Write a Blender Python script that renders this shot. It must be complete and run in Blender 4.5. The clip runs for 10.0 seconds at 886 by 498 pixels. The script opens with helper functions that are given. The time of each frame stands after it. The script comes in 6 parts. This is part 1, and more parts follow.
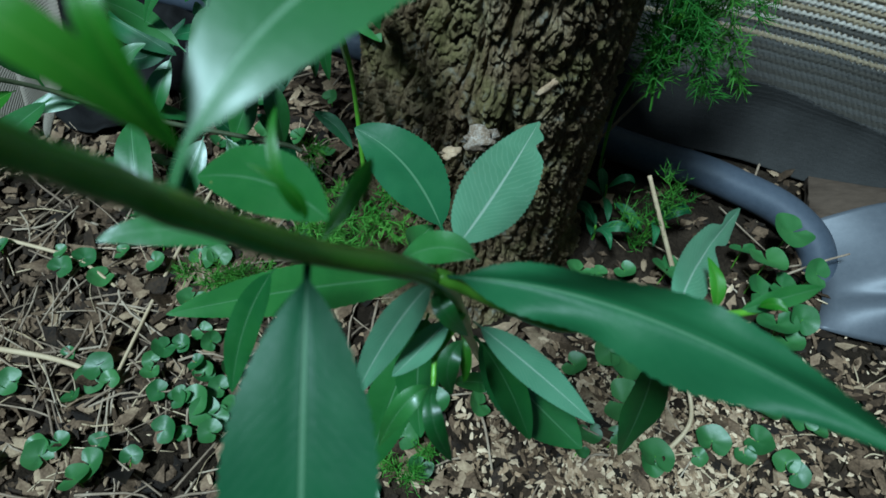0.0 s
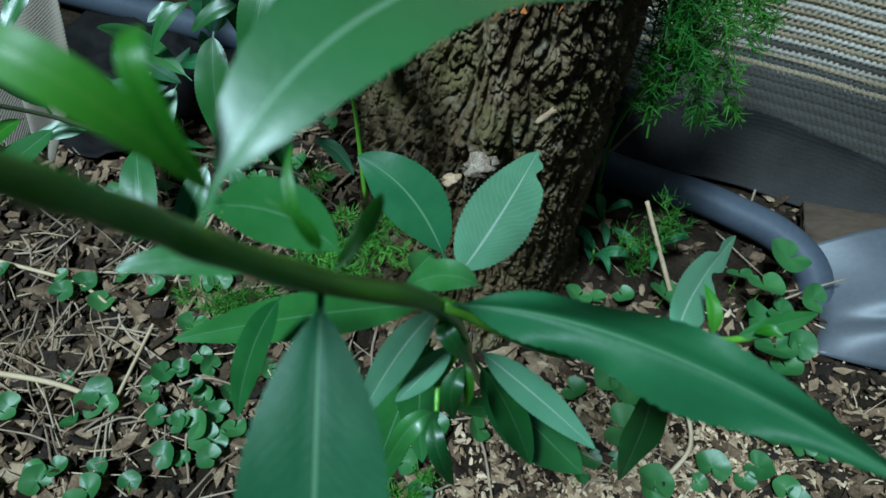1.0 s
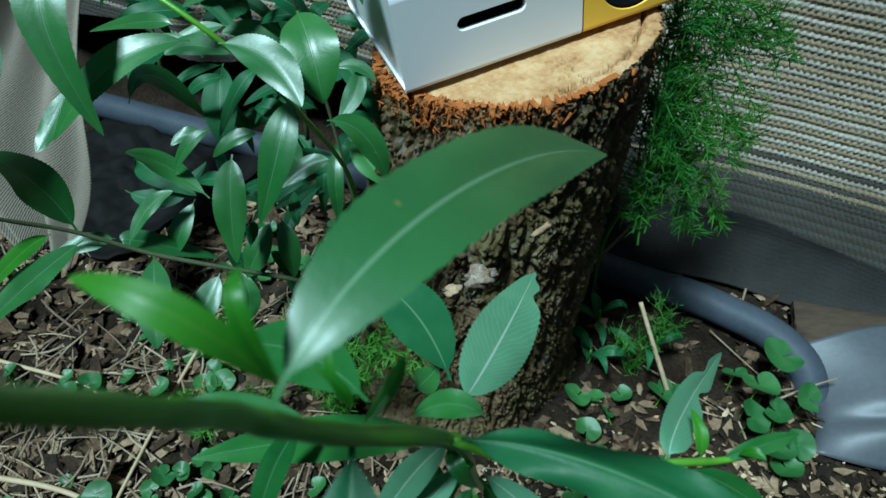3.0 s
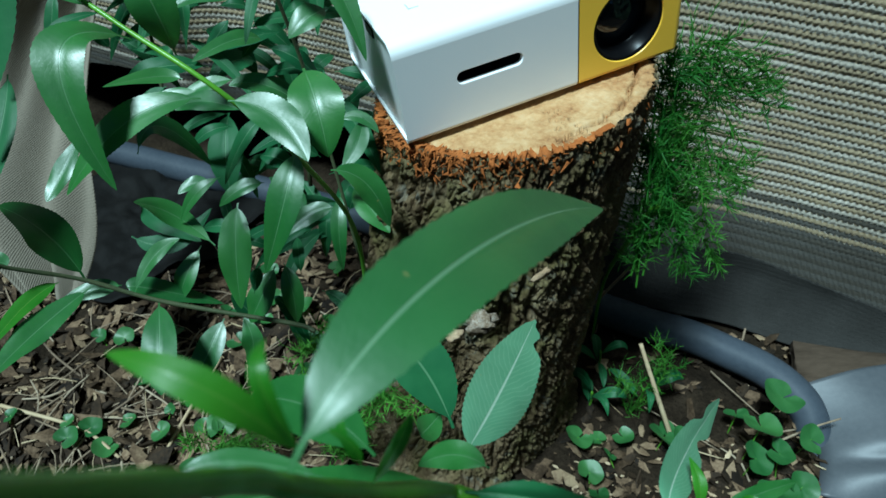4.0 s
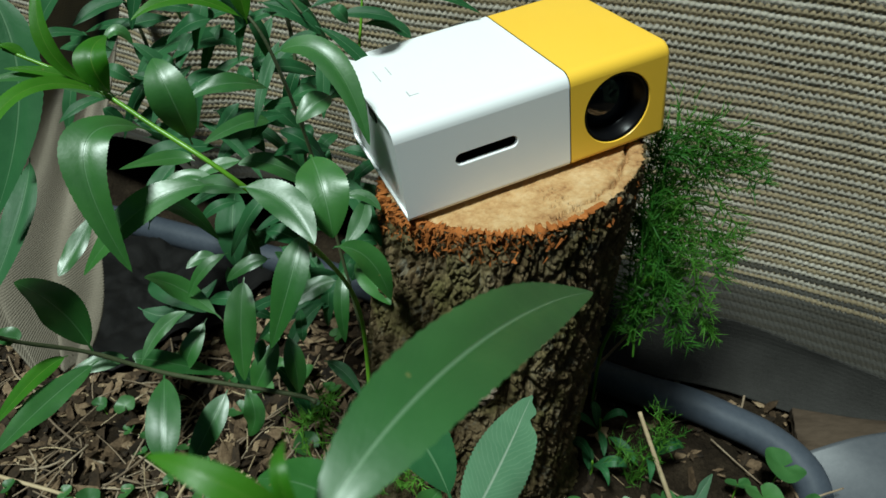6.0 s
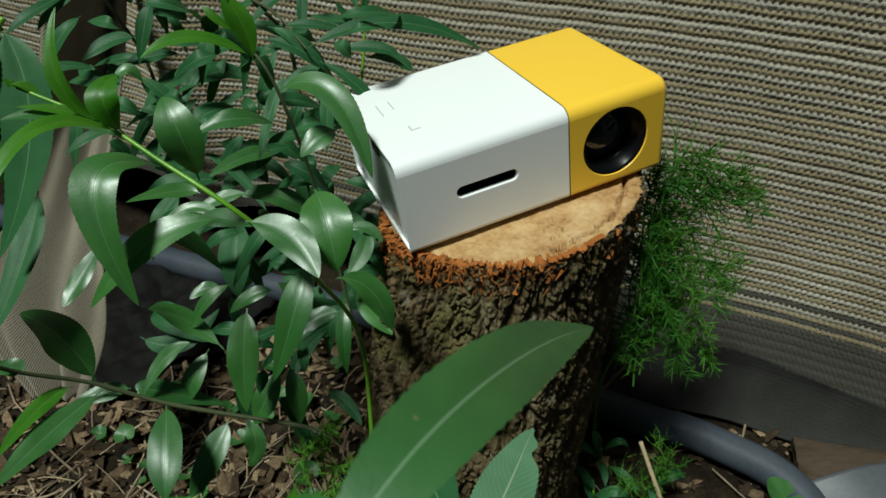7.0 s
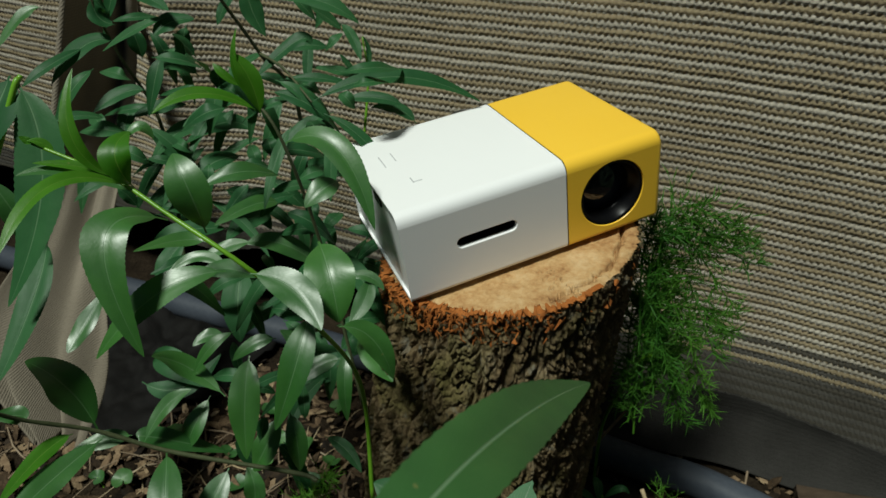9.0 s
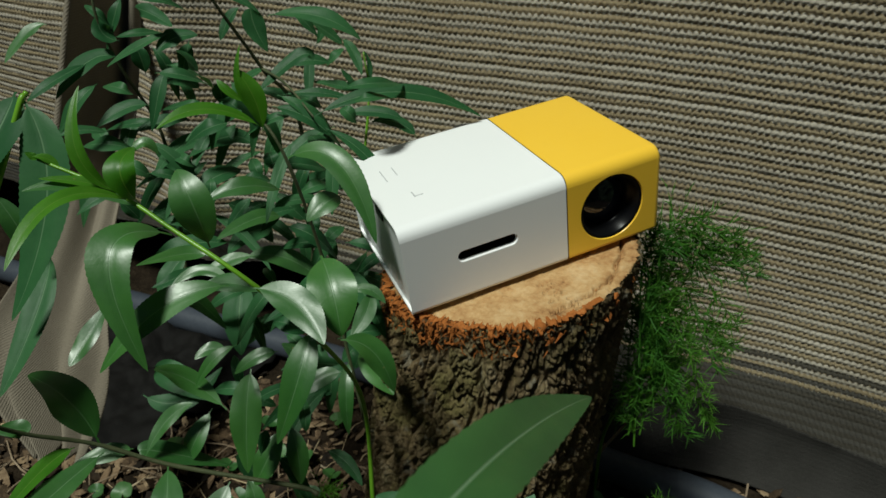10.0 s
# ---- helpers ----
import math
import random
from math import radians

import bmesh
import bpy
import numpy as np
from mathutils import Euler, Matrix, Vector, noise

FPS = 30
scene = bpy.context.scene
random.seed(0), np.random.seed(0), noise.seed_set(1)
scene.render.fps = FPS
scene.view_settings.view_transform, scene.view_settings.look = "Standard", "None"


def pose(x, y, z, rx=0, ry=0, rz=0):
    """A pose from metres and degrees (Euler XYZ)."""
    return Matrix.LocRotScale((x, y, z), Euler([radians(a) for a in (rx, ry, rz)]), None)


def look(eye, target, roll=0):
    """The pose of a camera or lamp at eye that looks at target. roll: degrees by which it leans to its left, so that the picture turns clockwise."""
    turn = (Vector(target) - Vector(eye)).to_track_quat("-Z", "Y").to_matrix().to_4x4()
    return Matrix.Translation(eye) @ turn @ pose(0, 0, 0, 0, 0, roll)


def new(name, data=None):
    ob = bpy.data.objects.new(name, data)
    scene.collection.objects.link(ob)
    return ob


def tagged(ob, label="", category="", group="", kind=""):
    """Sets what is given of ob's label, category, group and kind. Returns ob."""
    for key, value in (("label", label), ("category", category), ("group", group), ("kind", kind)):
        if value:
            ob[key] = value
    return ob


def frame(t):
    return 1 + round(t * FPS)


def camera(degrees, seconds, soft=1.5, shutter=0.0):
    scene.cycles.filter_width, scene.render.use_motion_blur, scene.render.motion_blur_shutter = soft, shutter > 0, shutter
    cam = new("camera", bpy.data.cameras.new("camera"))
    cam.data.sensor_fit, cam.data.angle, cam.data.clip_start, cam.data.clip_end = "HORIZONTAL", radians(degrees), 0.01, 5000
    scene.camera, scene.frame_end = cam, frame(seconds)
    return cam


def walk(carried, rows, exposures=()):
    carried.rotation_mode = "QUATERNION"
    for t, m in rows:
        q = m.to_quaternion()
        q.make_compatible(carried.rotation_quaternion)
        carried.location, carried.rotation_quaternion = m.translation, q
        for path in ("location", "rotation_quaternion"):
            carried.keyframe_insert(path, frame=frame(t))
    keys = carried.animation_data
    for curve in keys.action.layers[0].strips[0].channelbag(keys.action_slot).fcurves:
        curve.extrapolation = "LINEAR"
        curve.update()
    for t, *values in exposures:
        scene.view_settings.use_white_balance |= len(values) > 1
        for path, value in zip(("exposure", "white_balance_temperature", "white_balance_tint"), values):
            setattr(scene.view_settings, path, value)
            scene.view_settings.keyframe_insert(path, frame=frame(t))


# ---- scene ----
cam = camera(66.6, 10.0)
# a small phone lens: what lies within a few centimetres of it is soft
cam.data.dof.use_dof, cam.data.dof.focus_distance, cam.data.dof.aperture_fstop = True, 0.24, 34.0
PATH = [
    (0, (-0.033, 0.022, 0.394), (0.001, 1.086, -1.299), 2.1),
    (0.5, (-0.033, 0.022, 0.395), (0.003, 1.096, -1.292), 2.2),
    (1, (-0.034, 0.021, 0.397), (0.005, 1.143, -1.258), 2.3),
    (1.5, (-0.035, 0.021, 0.401), (0.009, 1.208, -1.208), 2.5),
    (2, (-0.036, 0.02, 0.405), (0.008, 1.26, -1.164), 2.3),
    (2.5, (-0.036, 0.02, 0.409), (0.008, 1.304, -1.124), 2.2),
    (4, (-0.037, 0.019, 0.419), (0.007, 1.427, -1.001), 1.7),
    (4.5, (-0.037, 0.018, 0.421), (0.005, 1.461, -0.964), 1.5),
    (5, (-0.037, 0.018, 0.424), (0.006, 1.491, -0.928), 1.6),
    (5.5, (-0.037, 0.017, 0.427), (0.006, 1.519, -0.892), 1.5),
    (7, (-0.038, 0.015, 0.434), (0.006, 1.591, -0.797), 1.5),
    (7.5, (-0.039, 0.015, 0.436), (0.01, 1.61, -0.77), 1.5),
    (8, (-0.038, 0.014, 0.438), (0.006, 1.626, -0.745), 1.5),
    (8.5, (-0.038, 0.014, 0.44), (0.003, 1.642, -0.721), 1.5),
    (9, (-0.038, 0.014, 0.441), (0.002, 1.656, -0.7), 1.6),
    (9.5, (-0.039, 0.014, 0.442), (0.008, 1.666, -0.684), 1.6),
    (10, (-0.039, 0.013, 0.443), (0.004, 1.674, -0.671), 1.6),
]
walk(cam, [(t, look(e, a, r)) for t, e, a, r in PATH], [(0, -0.17, 4560, -9), (1.5, -0.1, 4600, -8), (2.5, -0.1, 4620, -15), (4.5, -0.12, 4850, -16), (5.2, -0.22, 5250, -13), (7, -0.58, 5950, -8), (8.3, -0.74, 6200, -5), (10, -0.76, 6200, -4)])

# world and sun: open shade under a bright sky
world = bpy.data.worlds.new("sky")
scene.world = world
world.use_nodes = True
wn = world.node_tree.nodes
sky = wn.new("ShaderNodeTexSky")
sky.sky_type, sky.sun_disc = "NISHITA", False
sky.sun_elevation, sky.sun_rotation = radians(67), radians(227)
wn["Background"].inputs["Strength"].default_value = 0.02
world.node_tree.links.new(sky.outputs[0], wn["Background"].inputs["Color"])
sun = new("sun", bpy.data.lights.new("sun", "SUN"))
sun.data.energy, sun.data.angle, sun.data.color = 6.0, radians(9), (1.0, 0.95, 0.88)
sun.matrix_world = look((-0.88, -0.82, 2.85), (0, 0, 0))


# ---- materials ----
def mat(name):
    m = bpy.data.materials.new(name)
    m.use_nodes = True
    nt = m.node_tree
    return m, nt, nt.nodes["Principled BSDF"]


def node(nt, kind, **vals):
    n = nt.nodes.new(kind)
    for k, v in vals.items():
        n.inputs[k.replace("_", " ")].default_value = v
    return n


def link(nt, a, b):
    nt.links.new(a, b)


def ramp(nt, fac, stops):
    r = nt.nodes.new("ShaderNodeValToRGB")
    while len(r.color_ramp.elements) < len(stops):
        r.color_ramp.elements.new(0.5)
    for e, (p, c) in zip(r.color_ramp.elements, stops):
        e.position, e.color = p, (*c, 1)
    link(nt, fac, r.inputs[0])
    return r.outputs[0]


def math_node(nt, op, a, b=0.0, c=0.0):
    n = nt.nodes.new("ShaderNodeMath")
    n.operation = op
    for i, v in enumerate((a, b, c)):
        if isinstance(v, (int, float)):
            n.inputs[i].default_value = v
        else:
            link(nt, v, n.inputs[i])
    return n.outputs[0]


def mix_color(nt, fac, a, b, mode="MIX"):
    n = nt.nodes.new("ShaderNodeMix")
    n.data_type, n.blend_type = "RGBA", mode
    for i, v in ((0, fac), (6, a), (7, b)):
        if isinstance(v, (int, float)):
            n.inputs[i].default_value = v
        elif isinstance(v, tuple):
            n.inputs[i].default_value = (*v, 1)
        else:
            link(nt, v, n.inputs[i])
    return n.outputs[2]


def noise_tex(nt, scale, detail=4.0, rough=0.55, vec=None, stretch=None):
    n = node(nt, "ShaderNodeTexNoise", Scale=scale, Detail=detail, Roughness=rough)
    if vec is None:
        vec = nt.nodes.new("ShaderNodeNewGeometry").outputs["Position"]
    if stretch:
        mp = nt.nodes.new("ShaderNodeMapping")
        mp.inputs["Scale"].default_value = stretch
        link(nt, vec, mp.inputs[0])
        vec = mp.outputs[0]
    link(nt, vec, n.inputs["Vector"])
    return n.outputs["Fac"]


def bump(nt, bsdf, height, strength, distance):
    b = node(nt, "ShaderNodeBump", Strength=strength, Distance=distance)
    link(nt, height, b.inputs["Height"])
    link(nt, b.outputs[0], bsdf.inputs["Normal"])


def leaf_material(name, dark, light, rib, rough, glow, spec=0.7, veins=0.055, thin=14, midrib=0.4):
    m, nt, b = mat(name)
    uv = nt.nodes.new("ShaderNodeUVMap")
    sep = nt.nodes.new("ShaderNodeSeparateXYZ")
    link(nt, uv.outputs[0], sep.inputs[0])
    across = math_node(nt, "ABSOLUTE", math_node(nt, "SUBTRACT", sep.outputs[0], 0.5))
    info = nt.nodes.new("ShaderNodeObjectInfo")
    mott = noise_tex(nt, 95, 5)
    fine = noise_tex(nt, 700, 2)
    fac = math_node(nt, "ADD", math_node(nt, "MULTIPLY", mott, 0.7), math_node(nt, "MULTIPLY", info.outputs["Random"], 0.45))
    col = ramp(nt, fac, [(0.25, dark), (0.85, light)])
    # side veins run forward from the midrib, uneven along the blade
    wob = math_node(nt, "MULTIPLY", mott, 2.6)
    v = math_node(nt, "ADD", math_node(nt, "SUBTRACT", math_node(nt, "MULTIPLY", sep.outputs[1], 24), math_node(nt, "MULTIPLY", across, 10)), wob)
    vein = math_node(nt, "SUBTRACT", 1.0, math_node(nt, "MULTIPLY", math_node(nt, "ABSOLUTE", math_node(nt, "SUBTRACT", math_node(nt, "FRACT", v), 0.5)), thin), 0)
    vein = math_node(nt, "MAXIMUM", vein, 0.0)
    mid = math_node(nt, "MAXIMUM", math_node(nt, "SUBTRACT", 1.0, math_node(nt, "MULTIPLY", across, math_node(nt, "MULTIPLY_ADD", sep.outputs[1], 30.0, 26.0))), 0.0)
    mid = math_node(nt, "MINIMUM", math_node(nt, "MULTIPLY", mid, 2.2), 1.0)
    col = mix_color(nt, math_node(nt, "MULTIPLY", vein, veins), col, rib)
    col = mix_color(nt, math_node(nt, "MULTIPLY", mid, midrib), col, rib)
    # a few dry specks
    speck = noise_tex(nt, 480, 1)
    col = mix_color(nt, math_node(nt, "MULTIPLY", math_node(nt, "GREATER_THAN", speck, 0.82), 0.4), col, (0.3, 0.26, 0.08))
    link(nt, col, b.inputs["Base Color"])
    link(nt, math_node(nt, "ADD", rough, math_node(nt, "MULTIPLY", fine, 0.12)), b.inputs["Roughness"])
    b.inputs["Specular IOR Level"].default_value = spec
    if spec > 0.75:
        b.inputs["Coat Weight"].default_value, b.inputs["Coat Roughness"].default_value = 0.3, 0.34
    h = math_node(nt, "ADD", math_node(nt, "MULTIPLY", vein, -0.035), math_node(nt, "MULTIPLY", mid, -1.0))
    h = math_node(nt, "ADD", h, math_node(nt, "ADD", math_node(nt, "MULTIPLY", fine, 0.15), math_node(nt, "MULTIPLY", mott, 0.9)))
    bump(nt, b, h, 0.4, 0.0006)
    tr = nt.nodes.new("ShaderNodeBsdfTranslucent")
    link(nt, mix_color(nt, 1.0, col, (1.5, 1.35, 0.5), "MULTIPLY"), tr.inputs[0])
    mx = nt.nodes.new("ShaderNodeMixShader")
    mx.inputs[0].default_value = glow
    link(nt, b.outputs[0], mx.inputs[1])
    link(nt, tr.outputs[0], mx.inputs[2])
    link(nt, mx.outputs[0], nt.nodes["Material Output"].inputs[0])
    return m


LEAF = leaf_material("green_leaf", (0.022, 0.096, 0.016), (0.055, 0.172, 0.029), (0.17, 0.3, 0.15), 0.37, 0.22, 0.95, 0.03)
WAXY = leaf_material("waxy_leaf", (0.018, 0.08, 0.016), (0.044, 0.145, 0.03), (0.2, 0.33, 0.18), 0.44, 0.2, 1.0, 0.04, 14, 0.75)
VEINED = leaf_material("pale_veined_leaf", (0.11, 0.25, 0.13), (0.17, 0.33, 0.19), (0.46, 0.56, 0.44), 0.4, 0.15, 0.6, 0.26, 9, 0.7)
DULL = leaf_material("dull_leaf", (0.018, 0.074, 0.025), (0.042, 0.13, 0.045), (0.14, 0.25, 0.13), 0.42, 0.2, 0.22, 0.03, 14, 0.6)
YOUNG = leaf_material("young_leaf", (0.036, 0.15, 0.005), (0.078, 0.23, 0.012), (0.2, 0.35, 0.06), 0.36, 0.34, 0.5)
FERN = leaf_material("feathery_green", (0.025, 0.1, 0.008), (0.08, 0.2, 0.018), (0.08, 0.2, 0.05), 0.5, 0.25, 0.2)
SEEDLING = leaf_material("seedling_green", (0.06, 0.19, 0.015), (0.13, 0.3, 0.035), (0.15, 0.3, 0.06), 0.5, 0.3, 0.2)
ROUND = leaf_material("round_leaf", (0.028, 0.1, 0.022), (0.065, 0.17, 0.04), (0.1, 0.25, 0.08), 0.42, 0.22)


def noisy_material(name, stops, scale, rough, bump_scale, bump_dist, stretch=None, spec=0.4, strength=0.7, vary=0.3):
    m, nt, b = mat(name)
    big = noise_tex(nt, scale, 5, 0.6, stretch=stretch)
    small = noise_tex(nt, bump_scale, 5, 0.65, stretch=stretch)
    info = nt.nodes.new("ShaderNodeNewGeometry")
    fac = math_node(nt, "ADD", math_node(nt, "MULTIPLY", big, 0.6), math_node(nt, "MULTIPLY", small, 0.4))
    fac = math_node(nt, "ADD", math_node(nt, "SUBTRACT", fac, vary / 2), math_node(nt, "MULTIPLY", info.outputs["Random Per Island"], vary))
    col = ramp(nt, fac, stops)
    link(nt, col, b.inputs["Base Color"])
    b.inputs["Roughness"].default_value = rough
    b.inputs["Specular IOR Level"].default_value = spec
    bump(nt, b, small, strength, bump_dist)
    return m


STEM = noisy_material("green_stem", [(0.3, (0.1, 0.255, 0.014)), (0.7, (0.17, 0.36, 0.026))], 120, 0.33, 900, 0.0001)
WOODY = noisy_material("brown_stem", [(0.3, (0.035, 0.05, 0.02)), (0.7, (0.08, 0.09, 0.04))], 120, 0.6, 900, 0.0004)

BARK, nt, b = mat("bark")
coarse = noise_tex(nt, 60, 5, 0.6, stretch=(1, 1, 0.4))
grit = noise_tex(nt, 760, 6, 0.75, stretch=(1, 1, 0.4))
col = ramp(nt, math_node(nt, "ADD", math_node(nt, "MULTIPLY", coarse, 0.55), math_node(nt, "MULTIPLY", grit, 0.45)), [(0.32, (0.034, 0.023, 0.011)), (0.45, (0.108, 0.074, 0.035)), (0.56, (0.2, 0.15, 0.08)), (0.7, (0.37, 0.31, 0.21))])
# olive algae and grey lichen in uneven patches
col = mix_color(nt, ramp(nt, noise_tex(nt, 38, 4, 0.6), [(0.45, (0, 0, 0)), (0.66, (0.65, 0.65, 0.65))]), col, (0.12, 0.112, 0.034))
col = mix_color(nt, ramp(nt, noise_tex(nt, 95, 4, 0.65), [(0.58, (0, 0, 0)), (0.72, (0.55, 0.55, 0.55))]), col, (0.25, 0.26, 0.22))
link(nt, col, b.inputs["Base Color"])
b.inputs["Roughness"].default_value, b.inputs["Specular IOR Level"].default_value = 0.88, 0.2
bump(nt, b, math_node(nt, "ADD", grit, math_node(nt, "MULTIPLY", coarse, 0.4)), 0.9, 0.0016)
SOIL = noisy_material("soil", [(0.25, (0.006, 0.0042, 0.0025)), (0.5, (0.018, 0.0125, 0.0075)), (0.75, (0.055, 0.04, 0.025))], 22, 0.95, 340, 0.004, spec=0.1, strength=1.0)
LITTER = noisy_material("dead_leaf", [(0.24, (0.008, 0.005, 0.0025)), (0.46, (0.045, 0.028, 0.014)), (0.64, (0.15, 0.1, 0.058)), (0.86, (0.33, 0.245, 0.145))], 60, 0.8, 600, 0.0008, spec=0.25, vary=0.55)
TWIG = noisy_material("dry_twig", [(0.2, (0.09, 0.065, 0.045)), (0.5, (0.24, 0.18, 0.12)), (0.8, (0.42, 0.35, 0.25))], 90, 0.8, 900, 0.0004, spec=0.2)
STRAW = noisy_material("straw", [(0.3, (0.3, 0.22, 0.12)), (0.7, (0.5, 0.4, 0.25))], 60, 0.65, 900, 0.0003, spec=0.3)
CHIP = noisy_material("wood_chip", [(0.25, (0.09, 0.058, 0.032)), (0.47, (0.27, 0.185, 0.105)), (0.78, (0.54, 0.42, 0.27))], 90, 0.85, 800, 0.0005, spec=0.2, vary=0.6)
CRUST = noisy_material("pale_crust", [(0.3, (0.03, 0.022, 0.015)), (0.5, (0.2, 0.15, 0.1)), (0.7, (0.5, 0.45, 0.38))], 260, 0.85, 900, 0.001, spec=0.2)
FRAY = noisy_material("orange_splinter", [(0.25, (0.05, 0.018, 0.006)), (0.45, (0.24, 0.08, 0.018)), (0.65, (0.36, 0.125, 0.03)), (0.88, (0.5, 0.26, 0.09))], 220, 0.85, 900, 0.0004, spec=0.15)
PIPE = noisy_material("grey_pipe", [(0.3, (0.032, 0.039, 0.052)), (0.7, (0.06, 0.069, 0.086))], 25, 0.55, 300, 0.0003, strength=0.3, spec=0.18)
TRAY = noisy_material("grey_plastic", [(0.3, (0.055, 0.06, 0.07)), (0.7, (0.09, 0.095, 0.105))], 14, 0.46, 260, 0.0003, strength=0.25)
OFFCUT = noisy_material("brown_board", [(0.3, (0.03, 0.021, 0.014)), (0.7, (0.08, 0.058, 0.04))], 30, 0.85, 400, 0.0006, stretch=(0.25, 1, 1), spec=0.15)
# black of the soil patch: shade behind the shrub put into the colour
SHADE_BLACK = noisy_material("shade_black", [(0.3, (0.003, 0.003, 0.003)), (0.7, (0.007, 0.0065, 0.006))], 40, 0.75, 500, 0.0005, spec=0.12)
# near-black backing: the dark of the gap is put into its colour
VOID_BLACK = noisy_material("void_black", [(0.3, (0.005, 0.004, 0.003)), (0.7, (0.014, 0.011, 0.009))], 30, 0.9, 300, 0.001, stretch=(0.2, 1, 1), spec=0.05)
WHITE = noisy_material("white_plastic", [(0.2, (0.83, 0.84, 0.845)), (0.8, (0.87, 0.88, 0.885))], 12, 0.36, 2500, 0.00005, strength=0.25, spec=0.5)
YELLOW = noisy_material("yellow_plastic", [(0.2, (0.87, 0.53, 0.035)), (0.8, (0.91, 0.58, 0.055))], 12, 0.33, 2500, 0.00005, strength=0.25, spec=0.5)
BLACK = noisy_material("black_plastic", [(0.2, (0.003, 0.003, 0.0035)), (0.8, (0.006, 0.006, 0.007))], 60, 0.3, 900, 0.0001, strength=0.1, spec=0.12)
KEY = noisy_material("pale_grey_line", [(0.3, (0.42, 0.43, 0.44)), (0.7, (0.5, 0.51, 0.52))], 60, 0.5, 900, 0.0001, strength=0.2)
SEAM = noisy_material("grey_line", [(0.3, (0.5, 0.51, 0.52)), (0.7, (0.58, 0.59, 0.6))], 60, 0.5, 900, 0.0001, strength=0.2)

GLASS, nt, b = mat("lens_glass")
b.inputs["Base Color"].default_value = (0.02, 0.025, 0.03, 1)
b.inputs["Roughness"].default_value = 0.03
b.inputs["Coat Weight"].default_value = 1.0
b.inputs["Coat Tint"].default_value = (0.8, 0.85, 1.0, 1)

# sawn wood: rings round the pith, saw marks and weathering
SAWN, nt, b = mat("sawn_wood")
tc = nt.nodes.new("ShaderNodeTexCoord")
ln = nt.nodes.new("ShaderNodeVectorMath")
ln.operation = "LENGTH"
flat = node(nt, "ShaderNodeMapping")
flat.inputs["Scale"].default_value = (1, 1, 0)
link(nt, tc.outputs["Object"], flat.inputs[0])
link(nt, flat.outputs[0], ln.inputs[0])
n1 = noise_tex(nt, 62, 6, 0.62)
rings = math_node(nt, "SINE", math_node(nt, "ADD", math_node(nt, "MULTIPLY", ln.outputs["Value"], 1500), math_node(nt, "MULTIPLY", n1, 14)))
n2 = noise_tex(nt, 420, 5, 0.7)
f = math_node(nt, "ADD", math_node(nt, "ADD", math_node(nt, "MULTIPLY", n1, 0.65), math_node(nt, "MULTIPLY", n2, 0.35)), math_node(nt, "MULTIPLY", rings, 0.009))
link(nt, ramp(nt, f, [(0.32, (0.14, 0.062, 0.02)), (0.42, (0.35, 0.19, 0.07)), (0.52, (0.46, 0.29, 0.125)), (0.72, (0.6, 0.44, 0.245))]), b.inputs["Base Color"])
b.inputs["Roughness"].default_value = 0.85
bump(nt, b, n2, 0.6, 0.0008)


def cloth_material(name, pale, tan, deep):
    """Knitted shade cloth: pale and tan yarn rows by turns, with soiling."""
    m, nt, b = mat(name)
    tc = nt.nodes.new("ShaderNodeUVMap")
    sep = nt.nodes.new("ShaderNodeSeparateXYZ")
    link(nt, tc.outputs[0], sep.inputs[0])
    row = sep.outputs[1]
    turn = math_node(nt, "GREATER_THAN", math_node(nt, "FRACT", math_node(nt, "MULTIPLY", row, 0.5)), 0.5)
    yarn = noise_tex(nt, 900, 3, 0.6)
    soil = noise_tex(nt, 9, 5, 0.65)
    col = mix_color(nt, turn, pale, tan)
    col = mix_color(nt, math_node(nt, "MULTIPLY", math_node(nt, "SUBTRACT", 1.0, yarn), 0.55), col, deep)
    col = mix_color(nt, ramp(nt, soil, [(0.42, (0, 0, 0)), (0.75, (0.45, 0.45, 0.45))]), col, deep)
    link(nt, col, b.inputs["Base Color"])
    b.inputs["Roughness"].default_value = 0.85
    b.inputs["Specular IOR Level"].default_value = 0.2
    st = math_node(nt, "SINE", math_node(nt, "MULTIPLY", math_node(nt, "ADD", sep.outputs[0], math_node(nt, "MULTIPLY", row, 0.35)), 6.2832))
    bump(nt, b, math_node(nt, "ADD", math_node(nt, "MULTIPLY", st, 0.22), yarn), 0.6, 0.0007)
    return m


CLOTH = cloth_material("shade_cloth", (0.62, 0.575, 0.485), (0.43, 0.35, 0.22), (0.13, 0.097, 0.055))
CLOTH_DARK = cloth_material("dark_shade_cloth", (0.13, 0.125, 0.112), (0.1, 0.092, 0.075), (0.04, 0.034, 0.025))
PALE = cloth_material("pale_cloth", (0.24, 0.21, 0.165), (0.215, 0.188, 0.146), (0.1, 0.082, 0.057))


FELT = noisy_material("grey_felt", [(0.25, (0.01, 0.0095, 0.009)), (0.5, (0.023, 0.022, 0.02)), (0.75, (0.042, 0.04, 0.037))], 18, 0.95, 900, 0.0008, spec=0.1)


